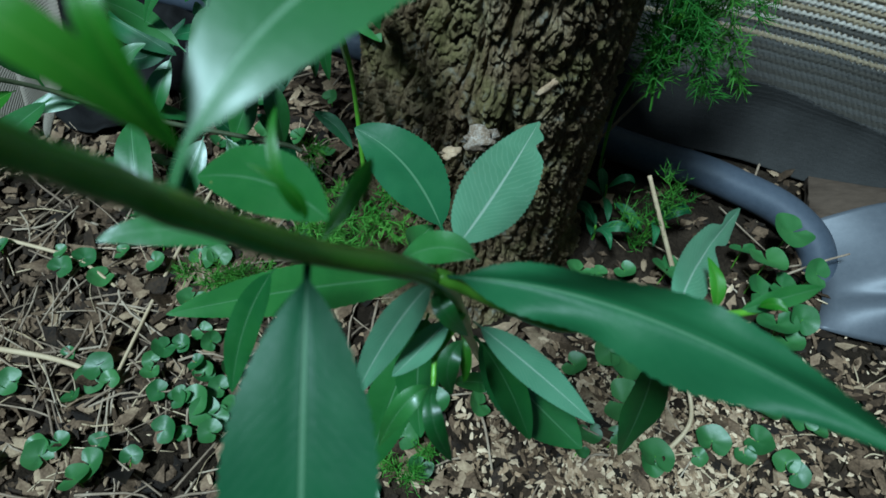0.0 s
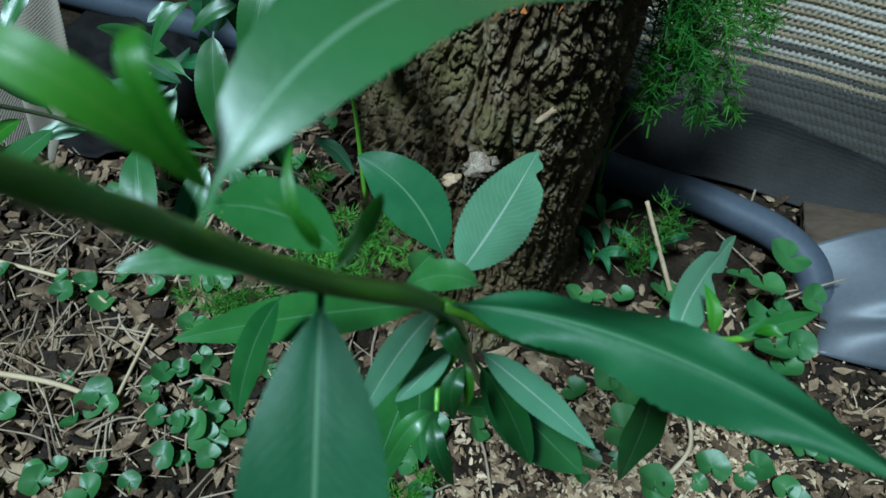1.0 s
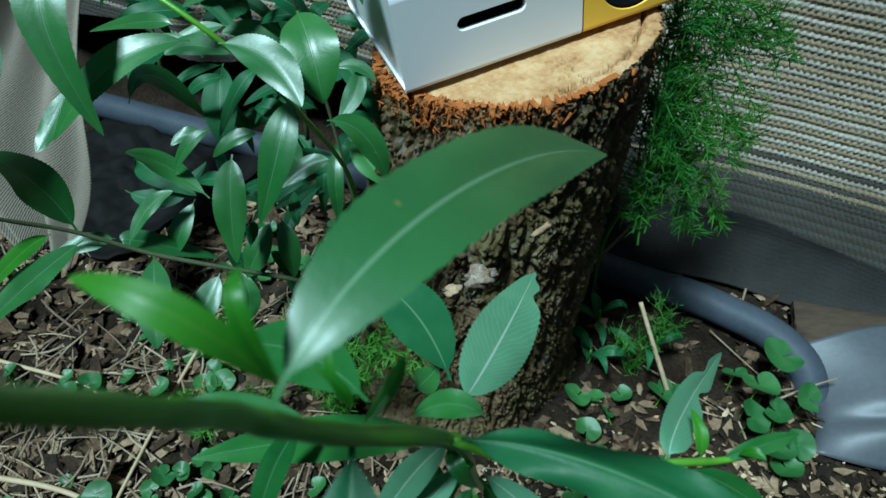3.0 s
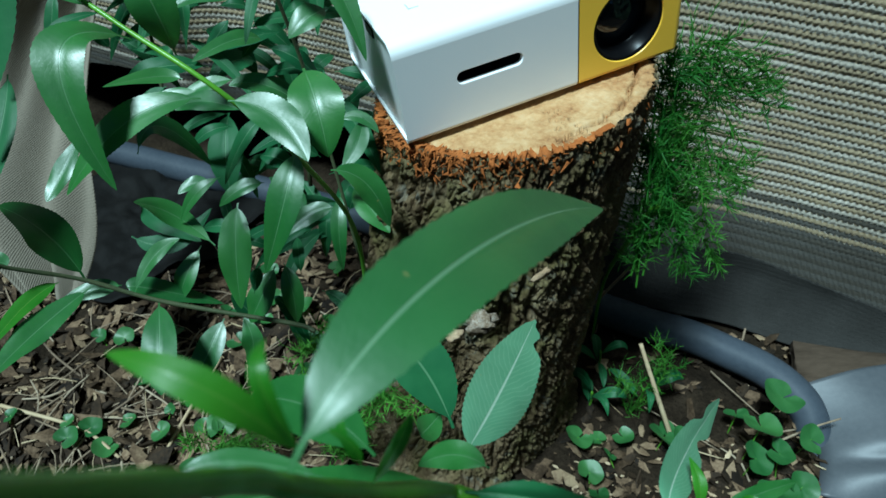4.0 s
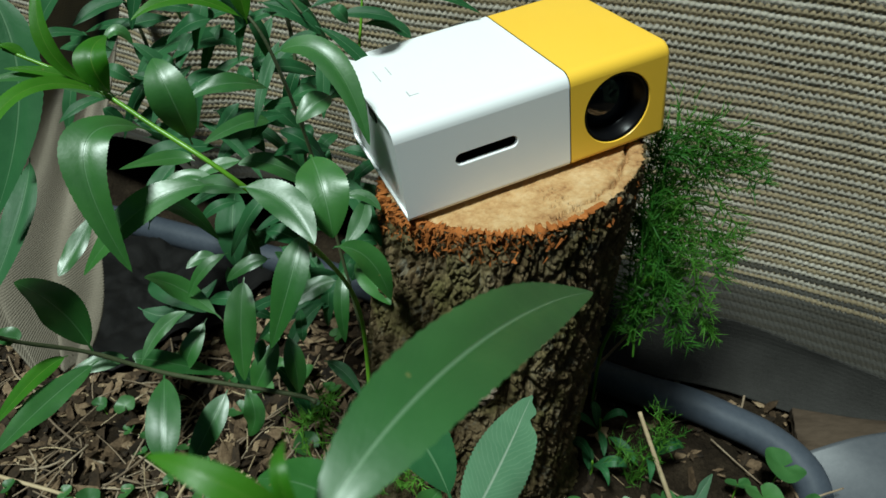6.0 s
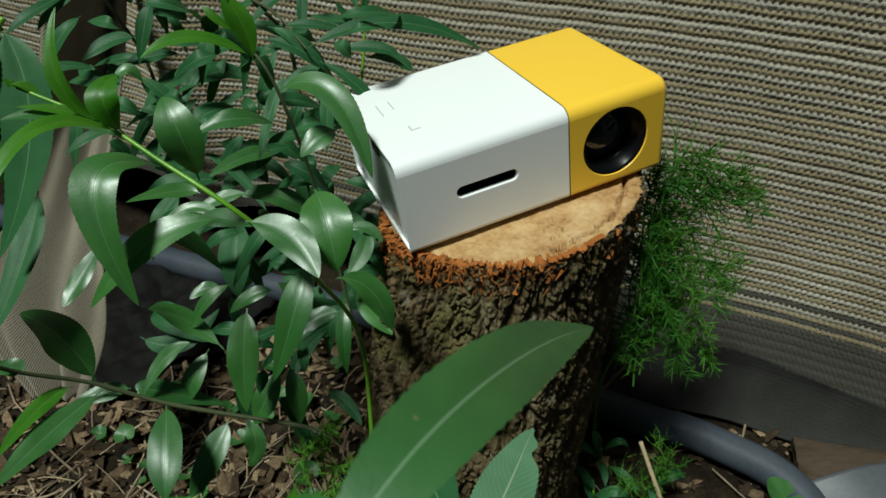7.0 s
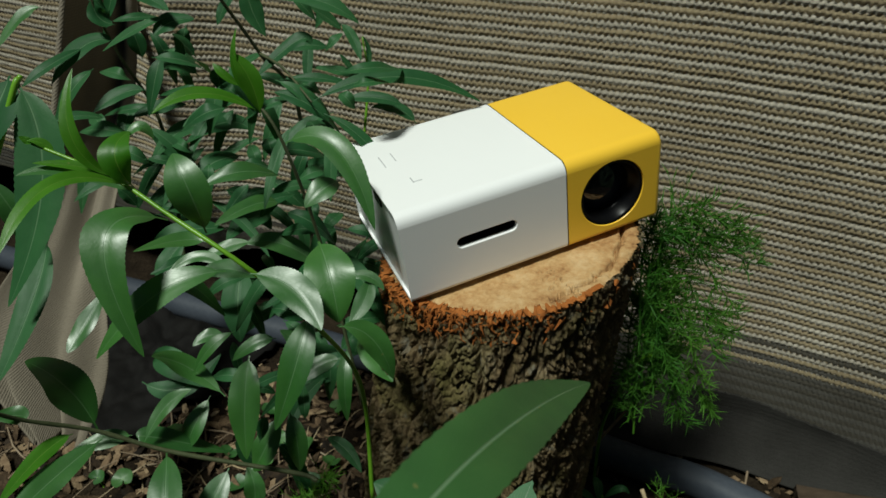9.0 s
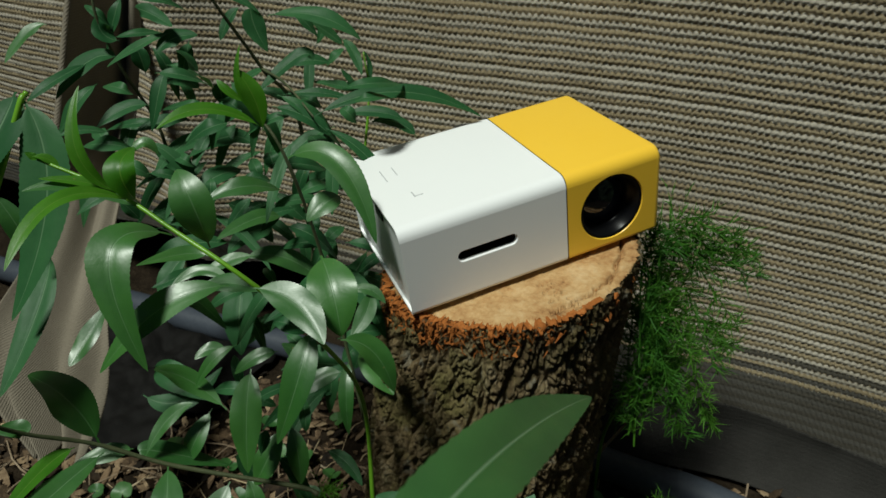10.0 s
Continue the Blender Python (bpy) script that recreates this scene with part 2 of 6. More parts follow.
# ---- mesh helpers ----
def mesh_of(name, verts, faces, material, uvs=None, smooth=True):
    me = bpy.data.meshes.new(name)
    me.from_pydata([tuple(v) for v in verts], [], faces)
    me.materials.append(material)
    if uvs is not None:
        layer = me.uv_layers.new(name="UVMap")
        loops = np.empty(len(me.loops), dtype=np.int32)
        me.loops.foreach_get("vertex_index", loops)
        layer.data.foreach_set("uv", np.asarray(uvs, dtype=np.float32)[loops].ravel())
    me.polygons.foreach_set("use_smooth", [smooth] * len(me.polygons))
    return me


def piece(name, me, parent=None, label=""):
    ob = new(name, me)
    if parent is not None:
        ob.parent = parent
    return tagged(ob, label)


def part(name, bm, material, parent=None, label="", smooth=True):
    me = bpy.data.meshes.new(name)
    bm.to_mesh(me)
    bm.free()
    me.materials.append(material)
    me.polygons.foreach_set("use_smooth", [smooth] * len(me.polygons))
    return piece(name, me, parent, label)


def empty(name, label, category, group="", kind=""):
    return tagged(new(name), label, category, group, kind)


def grid_faces(nu, nv, wrap=False):
    """Quads of a grid of nu rows by nv columns."""
    out = []
    for i in range(nu - 1):
        for j in range(nv if wrap else nv - 1):
            k = (j + 1) % nv
            out.append((i * nv + j, i * nv + k, (i + 1) * nv + k, (i + 1) * nv + j))
    return out


def smooth_line(pts, n):
    """n points on a smooth line through pts."""
    pts = [np.array(p, dtype=float) for p in pts]
    ext = [2 * pts[0] - pts[1], *pts, 2 * pts[-1] - pts[-2]]
    out = []
    for q in np.linspace(0, len(pts) - 1, n):
        i = min(int(q), len(pts) - 2)
        u = q - i
        a, b0, c, d = ext[i:i + 4]
        out.append(0.5 * (2 * b0 + (c - a) * u + (2 * a - 5 * b0 + 4 * c - d) * u * u + (3 * b0 - a - 3 * c + d) * u ** 3))
    return np.array(out)


def tube(line, radii, sides=8):
    """Vertices and faces of a closed tube round a line."""
    n = len(line)
    tang = np.gradient(line, axis=0)
    tang /= np.linalg.norm(tang, axis=1)[:, None] + 1e-12
    ref = np.array([0.3, 0.2, 1.0]) if abs(tang[0][2]) < 0.8 else np.array([1.0, 0.1, 0.2])
    verts = []
    for p, t, r in zip(line, tang, radii):
        a = np.cross(t, ref)
        a /= np.linalg.norm(a) + 1e-12
        c = np.cross(t, a)
        for k in range(sides):
            w = 2 * math.pi * k / sides
            verts.append(p + r * (math.cos(w) * a + math.sin(w) * c))
    faces = grid_faces(n, sides, True)
    faces += [tuple(range(sides))[::-1], tuple((n - 1) * sides + k for k in range(sides))]
    return verts, faces


def stem(plant, pts, r0, r1, woody=False):
    n = 8 * len(pts)
    line = smooth_line(pts, n)
    radii = np.linspace(r0, r1, n) * (1 + 0.06 * np.sin(np.linspace(0, len(pts) * 6.28, n)))
    v, f = tube(line, radii, 10)
    uv = [(0.5 + 0.3, i / len(v)) for i in range(len(v))]
    return piece("stem", mesh_of("stem", v, f, WOODY if woody else STEM, uv), plant)


FACING = np.array([0.03, -0.46, 0.88])


def leaf_mesh(base, mid, tip, width, fold=0.28, curl=0.12, teeth=32, seed=0, material=None, petiole=0.07, peak=0.0, bites=(), blunt=1.05, at=0.5, face=None, ruffle=0.07):
    """A lance-shaped blade with a folded midrib, waved and toothed edges."""
    rng = random.Random(seed)
    b0, m0, t0 = (np.array(q, dtype=float) for q in (base, mid, tip))
    ctrl = (m0 - (1 - at) ** 2 * b0 - at ** 2 * t0) / (2 * at * (1 - at))
    n, cols = teeth * 2 + 1, 9
    s = np.linspace(0, 1, n)
    line = ((1 - s) ** 2)[:, None] * b0 + (2 * s * (1 - s))[:, None] * ctrl + (s ** 2)[:, None] * t0
    tang = np.gradient(line, axis=0)
    tang /= np.linalg.norm(tang, axis=1)[:, None] + 1e-12
    side = np.cross(tang, FACING if face is None else np.array(face))
    side /= np.linalg.norm(side, axis=1)[:, None] + 1e-9
    norm = np.cross(side, tang)
    q = np.clip((s - petiole) / (1 - petiole), 0, 1)
    shape = np.sin(math.pi * q ** (peak or rng.uniform(0.8, 1.02))) ** blunt
    half = width / 2 * np.maximum(shape, 0.0) + width * 0.028 * (1 - q)
    ph, k = rng.uniform(0, 6.28), rng.uniform(7, 13)
    verts, uvs = [], []
    for i in range(n):
        for j in range(cols):
            v = -1 + 2 * j / (cols - 1)
            e = half[i]
            if abs(v) == 1 and q[i] > 0.05:
                e *= 1.0 + (0.024 if i % 2 else -0.016)
            for spot, hand, deep, wide_s in bites:
                if v * hand > 0:
                    e *= 1 - deep * math.exp(-((s[i] - spot) / wide_s) ** 2)
            lift = abs(v) * fold - v * v * curl - fold * 0.3
            lift += ruffle * v * v * math.sin(k * s[i] + ph + 1.7 * v) + 0.05 * v * math.sin(5 * s[i] + ph)
            verts.append(line[i] + side[i] * e * v * (1 - 0.15 * fold) + norm[i] * e * lift)
            uvs.append((0.5 + v / 2, s[i]))
    return mesh_of("leaf", verts, grid_faces(n, cols), material, uvs)


leaf_count = 0


def leaf(plant, base, mid, tip, width, fold=0.28, young=False, dull=False, veined=False, peak=0.0, bites=(), blunt=0.0, at=0.5, face=None, ruffle=0.1, waxy=False):
    global leaf_count
    leaf_count += 1
    if not blunt:
        # most blades are oblong with a short point
        blunt, width = 0.74, width * 0.9
    me = leaf_mesh(base, mid, tip, width, fold, seed=leaf_count, material=YOUNG if young else DULL if dull else VEINED if veined else WAXY if waxy else LEAF, peak=peak, bites=bites, blunt=blunt, at=at, face=face, ruffle=ruffle)
    piece("leaf", me, plant, "yellow-green young leaf" if young else "pale leaf with light veins" if veined else "")


# ---- ground ----
def spread(lo, hi, step, far):
    """Even steps from lo to hi, then growing ones out to far on both sides."""
    inner = list(np.arange(lo, hi + step / 2, step))
    out, d = [], step
    p = 0.0
    while p < far:
        d *= 1.6
        p += d
        out.append(p)
    return np.array([inner[0] - p for p in reversed(out)] + inner + [inner[-1] + p for p in out])


def ground_height(x, y):
    r = max(0.0, min(1.0, 1.6 - math.hypot(x, y - 0.25) / 0.6))
    v = Vector((x, y, 0))
    h = 0.007 * noise.fractal(v * 9, 0.9, 2.1, 3) + 0.0035 * noise.fractal(v * 60, 0.8, 2.1, 3)
    return h * r


def make_ground():
    xs, ys = spread(-0.5, 0.5, 0.005, 400), spread(0.0, 0.62, 0.005, 400)
    verts = [(x, y, ground_height(x, y)) for y in ys for x in xs]
    me = mesh_of("ground", verts, grid_faces(len(ys), len(xs)), SOIL)
    tagged(piece("ground", me), "dark brown soil under leaf litter and wood chips", "ground", kind="structure")


make_ground()

# ---- shade cloth wall ----
WALL_A, WALL_B = np.array([-0.35, 0.60, 0.0]), np.array([0.30, 0.33, 0.0])
WALL_DIR = (WALL_B - WALL_A) / np.linalg.norm(WALL_B - WALL_A)
WALL_OUT = np.array([WALL_DIR[1], -WALL_DIR[0], 0.0])


def knit(u, z, row, stitch):
    """Relief of the knit, 0 to 1, and its row and stitch numbers."""
    r = z / row + 0.10 * np.sin(u * 9) + 0.2 * np.sin(2 * math.pi * u / stitch + np.floor(z / row) * 0.9) + 0.05 * np.sin(u * 130 + z * 60)
    st = u / stitch + 0.35 * np.floor(r)
    yarn = np.abs(np.sin(math.pi * r)) ** 0.7
    loop = 0.8 + 0.2 * np.sin(2 * math.pi * (st + 0.35 * r))
    return yarn * loop, r, st


def make_cloth_wall():
    row, stitch = 0.0043, 0.0040
    u = np.arange(-0.22, 1.02, 0.00125)
    z = np.arange(0.012, 0.52, 0.00105)
    U, Z = np.meshgrid(u, z)
    rel, R, S = knit(U, Z, row, stitch)
    fade = np.clip((Z - 0.07 - 0.012 * np.sin(U * 7)) / 0.07, 0.1, 1)
    out = 0.0019 * rel * fade + 0.008 * np.sin(U * 5.1 + 1) * np.sin(Z * 6) + 0.004 * np.sin(U * 17 + Z * 9)
    out += 0.002 * np.clip(1 - Z / 0.2, 0, 1) + 0.02 * np.exp(-((U - 0.12) / 0.035) ** 2)
    P = WALL_A + U[..., None] * WALL_DIR + out[..., None] * WALL_OUT
    P[..., 2] = Z
    verts = P.reshape(-1, 3)
    nu, nv = Z.shape
    idx = np.arange(nu * nv).reshape(nu, nv)
    keep = (Z > 0.085 - 0.5 * np.clip(U - 0.30, 0, 0.15) + 0.006 * np.sin(U * 31))[:-1, :-1].ravel()
    quads = np.stack([idx[:-1, :-1], idx[:-1, 1:], idx[1:, 1:], idx[1:, :-1]], -1).reshape(-1, 4)[keep]
    me = bpy.data.meshes.new("wall_cloth")
    me.vertices.add(len(verts))
    me.vertices.foreach_set("co", verts.astype(np.float32).ravel())
    me.loops.add(quads.size)
    me.loops.foreach_set("vertex_index", quads.astype(np.int32).ravel())
    me.polygons.add(len(quads))
    me.polygons.foreach_set("loop_start", np.arange(0, quads.size, 4, dtype=np.int32))
    me.update(calc_edges=True)
    me.polygons.foreach_set("use_smooth", [True] * len(quads))
    layer = me.uv_layers.new(name="UVMap")
    uv = np.stack([S, R], -1).reshape(-1, 2)[quads.ravel()]
    layer.data.foreach_set("uv", uv.astype(np.float32).ravel())
    me.materials.append(CLOTH)
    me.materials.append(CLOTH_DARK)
    # the lowest rows take the darker colours, by turns with pale ones where the two meet
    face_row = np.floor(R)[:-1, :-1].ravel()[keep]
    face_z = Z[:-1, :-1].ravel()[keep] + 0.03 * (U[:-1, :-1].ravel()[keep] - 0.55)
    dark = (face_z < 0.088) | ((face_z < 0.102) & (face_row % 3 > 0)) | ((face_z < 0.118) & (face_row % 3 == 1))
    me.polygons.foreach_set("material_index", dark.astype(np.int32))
    tagged(piece("wall_cloth", me), "grey and tan knitted shade cloth hung as a wall", "wall", kind="structure")
    # the plain continuation to both sides and above, and the added backing behind
    for name, u0, u1, z0, z1, back in (("wall_side", -2.2, -0.22, 0.085, 0.62, 0.0), ("wall_end", 1.02, 2.6, 0.02, 0.62, 0.0), ("wall_upper", -0.22, 1.02, 0.519, 0.62, 0.0)):
        nu, nv = 40, 60
        vs, uvs = [], []
        for a in np.linspace(z0, z1, nu):
            for c in np.linspace(u0, u1, nv):
                o = 0.008 * math.sin(c * 5.1 + 1) * math.sin(a * 6) + 0.004 * math.sin(c * 17 + a * 9)
                p = WALL_A + c * WALL_DIR + (o - back) * WALL_OUT
                vs.append((p[0], p[1], a))
                uvs.append((c / stitch, a / row))
        tagged(piece(name, mesh_of(name, vs, grid_faces(nu, nv), CLOTH, uvs)), "knitted shade cloth wall running on", "wall", kind="structure")


make_cloth_wall()


def make_skirt():
    """The strip of grey felted knit sewn along the foot of the cloth, its upper rows frayed away."""
    nu, nv = 64, 900
    vs, uvs = [], []
    for i in range(nu):
        for j in range(nv):
            u = 0.30 + 0.75 * j / (nv - 1)
            top = 0.058 - 0.03 * (u - 0.55) + 0.004 * math.sin(u * 23)
            z = 0.004 + (top - 0.004) * i / (nu - 1)
            o = 0.008 * math.sin(u * 5.1 + 1) * math.sin(z * 6) + 0.004 * math.sin(u * 17 + z * 9) + 0.002 * (1 - z / 0.2) + 0.024 * max(0, 1 - z / 0.045) ** 1.6 + 0.0032
            o += 0.0015 * math.sin(u * 60 + z * 40) * (1 - i / (nu - 1)) + 0.00008 * math.sin(i * math.pi / 2 + 0.5 * math.sin(u * 1570) + 4 * noise.noise(Vector((u * 30, z * 40, 0))))
            p = WALL_A + u * WALL_DIR + o * WALL_OUT
            vs.append((p[0], p[1], z))
            uvs.append((u / 0.002, z / 0.002))
    rows = grid_faces(nu, nv)
    keep = []
    for f in rows:
        i, j = divmod(f[0], nv)
        edge = 7 + 7 * noise.noise(Vector((j * 0.012, 0.4, 0))) + 1.5 * noise.noise(Vector((j * 0.3, 7, 2)))
        if i < nu - max(0, edge):
            keep.append(f)
    ob = tagged(piece("wall_skirt", mesh_of("wall_skirt", vs, keep, FELT, uvs)), "grey felted strip along the foot of the cloth", "wall", kind="structure")
    ob.modifiers.new("thickness", "SOLIDIFY").thickness = 0.0012


make_skirt()


def box_mesh(name, u0, u1, v0, v1, z0, z1, material, bevel=0.002):
    bm = bmesh.new()
    bmesh.ops.create_cube(bm, size=1)
    for v in bm.verts:
        c = WALL_A + (u0 + (v.co.x + 0.5) * (u1 - u0)) * WALL_DIR + (v0 + (v.co.y + 0.5) * (v1 - v0)) * WALL_OUT
        v.co = (c[0], c[1], z0 + (v.co.z + 0.5) * (z1 - z0))
    bmesh.ops.bevel(bm, geom=bm.edges[:], offset=bevel, segments=2, affect="EDGES")
    bmesh.ops.recalc_face_normals(bm, faces=bm.faces[:])
    return bm


# added backing, coloured near-black to stand in for the shade under the cloth
tagged(part("void_backing", box_mesh("void_backing", -2.2, 2.6, -0.09, -0.06, -0.01, 0.62, VOID_BLACK), VOID_BLACK), "near-black backing added behind the cloth to darken the gap", "wall", kind="structure")


def make_hanging_cloth():
    """A loose flap of pale cloth, folded, from the wall down to the ground."""
    left = smooth_line([(-0.2831, 0.5066, 0.3364), (-0.2948, 0.4606, 0.2487), (-0.2983, 0.3887, 0.1918), (-0.2979, 0.3131, 0.1703), (-0.2573, 0.2640, 0.1308)], 120)
    right = smooth_line([(-0.2578, 0.5603, 0.3260), (-0.2628, 0.5003, 0.2326), (-0.2588, 0.4124, 0.1721), (-0.2395, 0.3301, 0.1300), (-0.2390, 0.2712, 0.1150)], 120)
    nv = 70
    vs, uvs = [], []
    for i in range(120):
        a = i / 119
        for j in range(nv):
            c = j / (nv - 1)
            p = (1 - c) * left[i] + c * right[i]
            fold = 0.016 * math.sin(c * 6.5 + 0.8 + a) * (1 - 0.75 * a) + 0.005 * math.sin(c * 17 + 4 * a) + 0.004 * math.sin(a * 9 + c * 3)
            p = p + np.array([0.0, -fold, 0.0])
            p[2] = max(p[2], 0.006)
            vs.append(p)
            uvs.append((c * 40, a * 420))
    me = mesh_of("hanging_cloth", vs, grid_faces(120, nv), PALE, uvs)
    ob = tagged(piece("hanging_cloth", me), "loose flap of pale beige woven cloth hanging to the ground", "cloth")
    sol = ob.modifiers.new("thickness", "SOLIDIFY")
    sol.thickness = 0.0012


make_hanging_cloth()

# ---- unseen green faces added behind and beside the viewer to block low sky light ----
BLOCKER = noisy_material("blocker_green", [(0.3, (0.012, 0.03, 0.01)), (0.7, (0.04, 0.075, 0.022))], 25, 0.8, 140, 0.01)


def blocker_face(name, a, c, height):
    nu, nv = 30, 70
    vs = []
    for i in range(nu):
        for j in range(nv):
            p = Vector(a).lerp(Vector(c), j / (nv - 1))
            n = (Vector(c) - Vector(a)).cross(Vector((0, 0, 1))).normalized()
            p += n * 0.035 * noise.fractal(Vector((p.x, p.y, i * 0.05)) * 9, 0.8, 2, 3)
            vs.append((p.x, p.y, height * i / (nu - 1) - 0.01))
    tagged(piece(name, mesh_of(name, vs, grid_faces(nu, nv), BLOCKER)), "unseen plain dark green face added to block low sky light", "hedge", kind="structure")


blocker_face("blocker_south", (-1.3, -0.55, 0), (1.3, -0.55, 0), 0.5)
blocker_face("blocker_east", (0.62, -0.6, 0), (0.62, 0.22, 0), 1.05)
blocker_face("blocker_west", (-0.95, -0.6, 0), (-0.95, 0.9, 0), 1.0)

# ---- stump ----
STUMP_TILT = 0.155


def stump_top(x):
    return 0.2525 + (x + 0.045) * STUMP_TILT


def stump_point(w, h):
    """Bark surface at angle w and height share h; knobbly, furrowed."""
    cx, cy = -0.012 + 0.012 * h, 0.287
    r = 0.071 - 0.0105 * h ** 0.8 + 0.014 * max(0, 0.16 - h) * 6 * (0.5 + 0.5 * math.sin(3 * w + 1)) * max(0, 0.16 - h) * 6
    r *= 1 + 0.02 * math.sin(2 * w + 0.6) + 0.015 * math.sin(5 * w + 2)
    x, y = cx + r * math.cos(w), cy + r * math.sin(w)
    z = h * stump_top(x)
    q = Vector((math.cos(w) * 0.066, math.sin(w) * 0.066, z))
    warp = noise.noise_vector(q * 45) * 0.005
    long_q = Vector((q.x, q.y, z * 0.24)) + warp
    short_q = Vector((q.x, q.y, z * 0.55)) + warp * 0.7
    # interlaced long furrows, shorter cross cracks, and flakes of uneven height between them
    furrow = min(1.0, abs(noise.noise(long_q * 150)) * 3.6)
    crack = min(1.0, abs(noise.noise(short_q * 330 + Vector((5, 2, 8)))) * 4.0)
    flake = noise.cell(Vector((q.x, q.y, z * 0.5)) * 480 + noise.noise_vector(q * 300) * 0.9)
    rough = noise.fractal(Vector((x, y, z * 0.6)) * 520, 0.7, 2.1, 4)
    rim_fade = 1 - 0.8 * max(0, (h - 0.955) / 0.045)
    depth = rim_fade * (0.0042 * (furrow ** 0.7 - 0.8) + 0.0019 * (crack ** 0.8 - 0.8) * furrow) + 0.0008 * flake * furrow + 0.0008 * rough
    # the old branch knot
    kw, kz = math.atan2(0.2 - cy, -0.019 - cx), 0.187
    dk = math.hypot(((w - kw + math.pi) % (2 * math.pi) - math.pi) * 0.068, (z - kz) * 0.9)
    depth += 0.011 * math.exp(-(dk / 0.013) ** 2)
    rr = r + depth
    return (cx + rr * math.cos(w), cy + rr * math.sin(w), z)


def make_stump():
    st = empty("tree_stump", "sawn tree stump with deeply furrowed grey-brown bark", "stump")
    st.location = (0, 0.287, 0)
    na, nh = 880, 480
    vs = [stump_point(2 * math.pi * k / na, i / (nh - 1)) for i in range(nh) for k in range(na)]
    vs = [(x, y - 0.287, z - (0.012 if i < na else 0)) for i, (x, y, z) in enumerate(vs)]
    piece("bark", mesh_of("bark", vs, grid_faces(nh, na, True), BARK), st, "deeply furrowed grey-brown bark")
    # sawn face, a little below the bark's rim, cracked and uneven
    rim = [Vector(v) for v in vs[-na:]]
    rings, tv = 80, []
    for i in range(rings):
        a = i / (rings - 1)
        for p in rim:
            w = math.atan2(p.y, p.x)
            q = a * (0.985 if a == 1 else 1.0)
            x, y = p.x * q, p.y * q
            z = stump_top(x) + 0.0006 * noise.fractal(Vector((x, y, 0)) * 150, 0.8, 2.0, 3) - 0.0035 * max(0, (a - 0.88) / 0.12) ** 2 * (0.6 + noise.noise(Vector((x, y, 0)) * 80))
            z -= 0.006 * math.exp(-((w + 1.15 + 0.1 * math.sin(60 * a)) / 0.012) ** 2) * (a > 0.55)
            z -= 0.007 * math.exp(-((a - 0.88 - 0.018 * math.sin(7 * w) - 0.008 * math.sin(19 * w)) / 0.012) ** 2) * (math.sin(2.2 * w + 2.6) > -0.3)
            tv.append((x, y, z - 0.0002))
    piece("sawn_top", mesh_of("sawn_top", tv, grid_faces(rings, na, True), SAWN), st, "tan sawn wood face with cracks and rings")
    # torn fibres along the rim
    rng = random.Random(5)
    fv, ff = [], []
    for _ in range(820):
        w = rng.gauss(-2.35, 0.4) if rng.random() < 0.93 else rng.uniform(-3.0, -0.2)
        k = int((w % (2 * math.pi)) / (2 * math.pi) * na) % na
        p = rim[k] * 1.0
        inward = rng.uniform(0.0, 0.010)
        low = rng.random() < 0.55
        o = np.array([p.x, p.y, 0]) * (1.015 if low else 1 - inward / 0.06)
        o[2] = stump_top(o[0]) - (rng.random() ** 1.5 * 0.013 if low else 0.001)
        side = rng.gauss(0, 0.55)
        d = np.array([0.22 * math.cos(w) - side * math.sin(w), 0.22 * math.sin(w) + side * math.cos(w), rng.uniform(-1.0, 0.1)])
        d /= np.linalg.norm(d)
        ln, wd = (rng.uniform(0.001, 0.0042) * rng.uniform(0.5, 1), rng.uniform(0.00015, 0.0006)) if rng.random() < 0.8 else (rng.uniform(0.0025, 0.0055), rng.uniform(0.0006, 0.0015))
        sd = np.cross(d, (rng.gauss(0, 1), rng.gauss(0, 1), rng.gauss(0, 1)))
        sd /= np.linalg.norm(sd) + 1e-9
        up = np.cross(sd, d)
        i0 = len(fv)
        fv += [o - sd * wd, o + sd * wd, o + up * wd, o + d * ln + sd * wd * 0.3, o + d * ln * 0.9 - sd * wd * 0.3]
        ff += [(i0, i0 + 1, i0 + 3, i0 + 4), (i0 + 1, i0 + 2, i0 + 3), (i0 + 2, i0, i0 + 4), (i0 + 2, i0 + 4, i0 + 3)]
    # the torn band under the rim, ragged along its lower edge
    nw, nz, bv = 260, 16, []
    for i in range(nz):
        for k in range(nw):
            w = -3.25 + 2.35 * k / (nw - 1)
            c = i / (nz - 1)
            p = rim[int((w % (2 * math.pi)) / (2 * math.pi) * na) % na]
            ends = min(1, 5 * min(k, nw - 1 - k) / (nw - 1))
            deep = (0.0075 + 0.010 * noise.noise(Vector((w * 11, 0.3, 0))) + 0.004 * noise.noise(Vector((w * 60, 1.3, 0)))) * ends * (1 - 0.6 * max(0, min(1, (w + 2.0) / 0.7)))
            tuft = 0.0034 * noise.fractal(Vector((w * 34, c * 2.2, 2)), 0.6, 2.2, 5) * ends
            q = 0.955 + 0.075 * math.sin(min(1, c * 1.6) * math.pi / 2) - 0.05 * c
            bv.append((p.x * q + math.cos(w) * tuft, p.y * q + math.sin(w) * tuft, stump_top(p.x) + 0.0006 + 0.3 * abs(tuft) - max(0.0006, deep) * max(0, c - 0.35) / 0.65))
    piece("torn_rim", mesh_of("torn_rim", bv, grid_faces(nz, nw), FRAY), st, "torn orange wood fibre band under the rim")
    tagged(piece("splinter_fringe", mesh_of("splinter_fringe", fv, ff, FRAY, smooth=False), st, "frayed orange wood fibres along the rim"), kind="stuff")
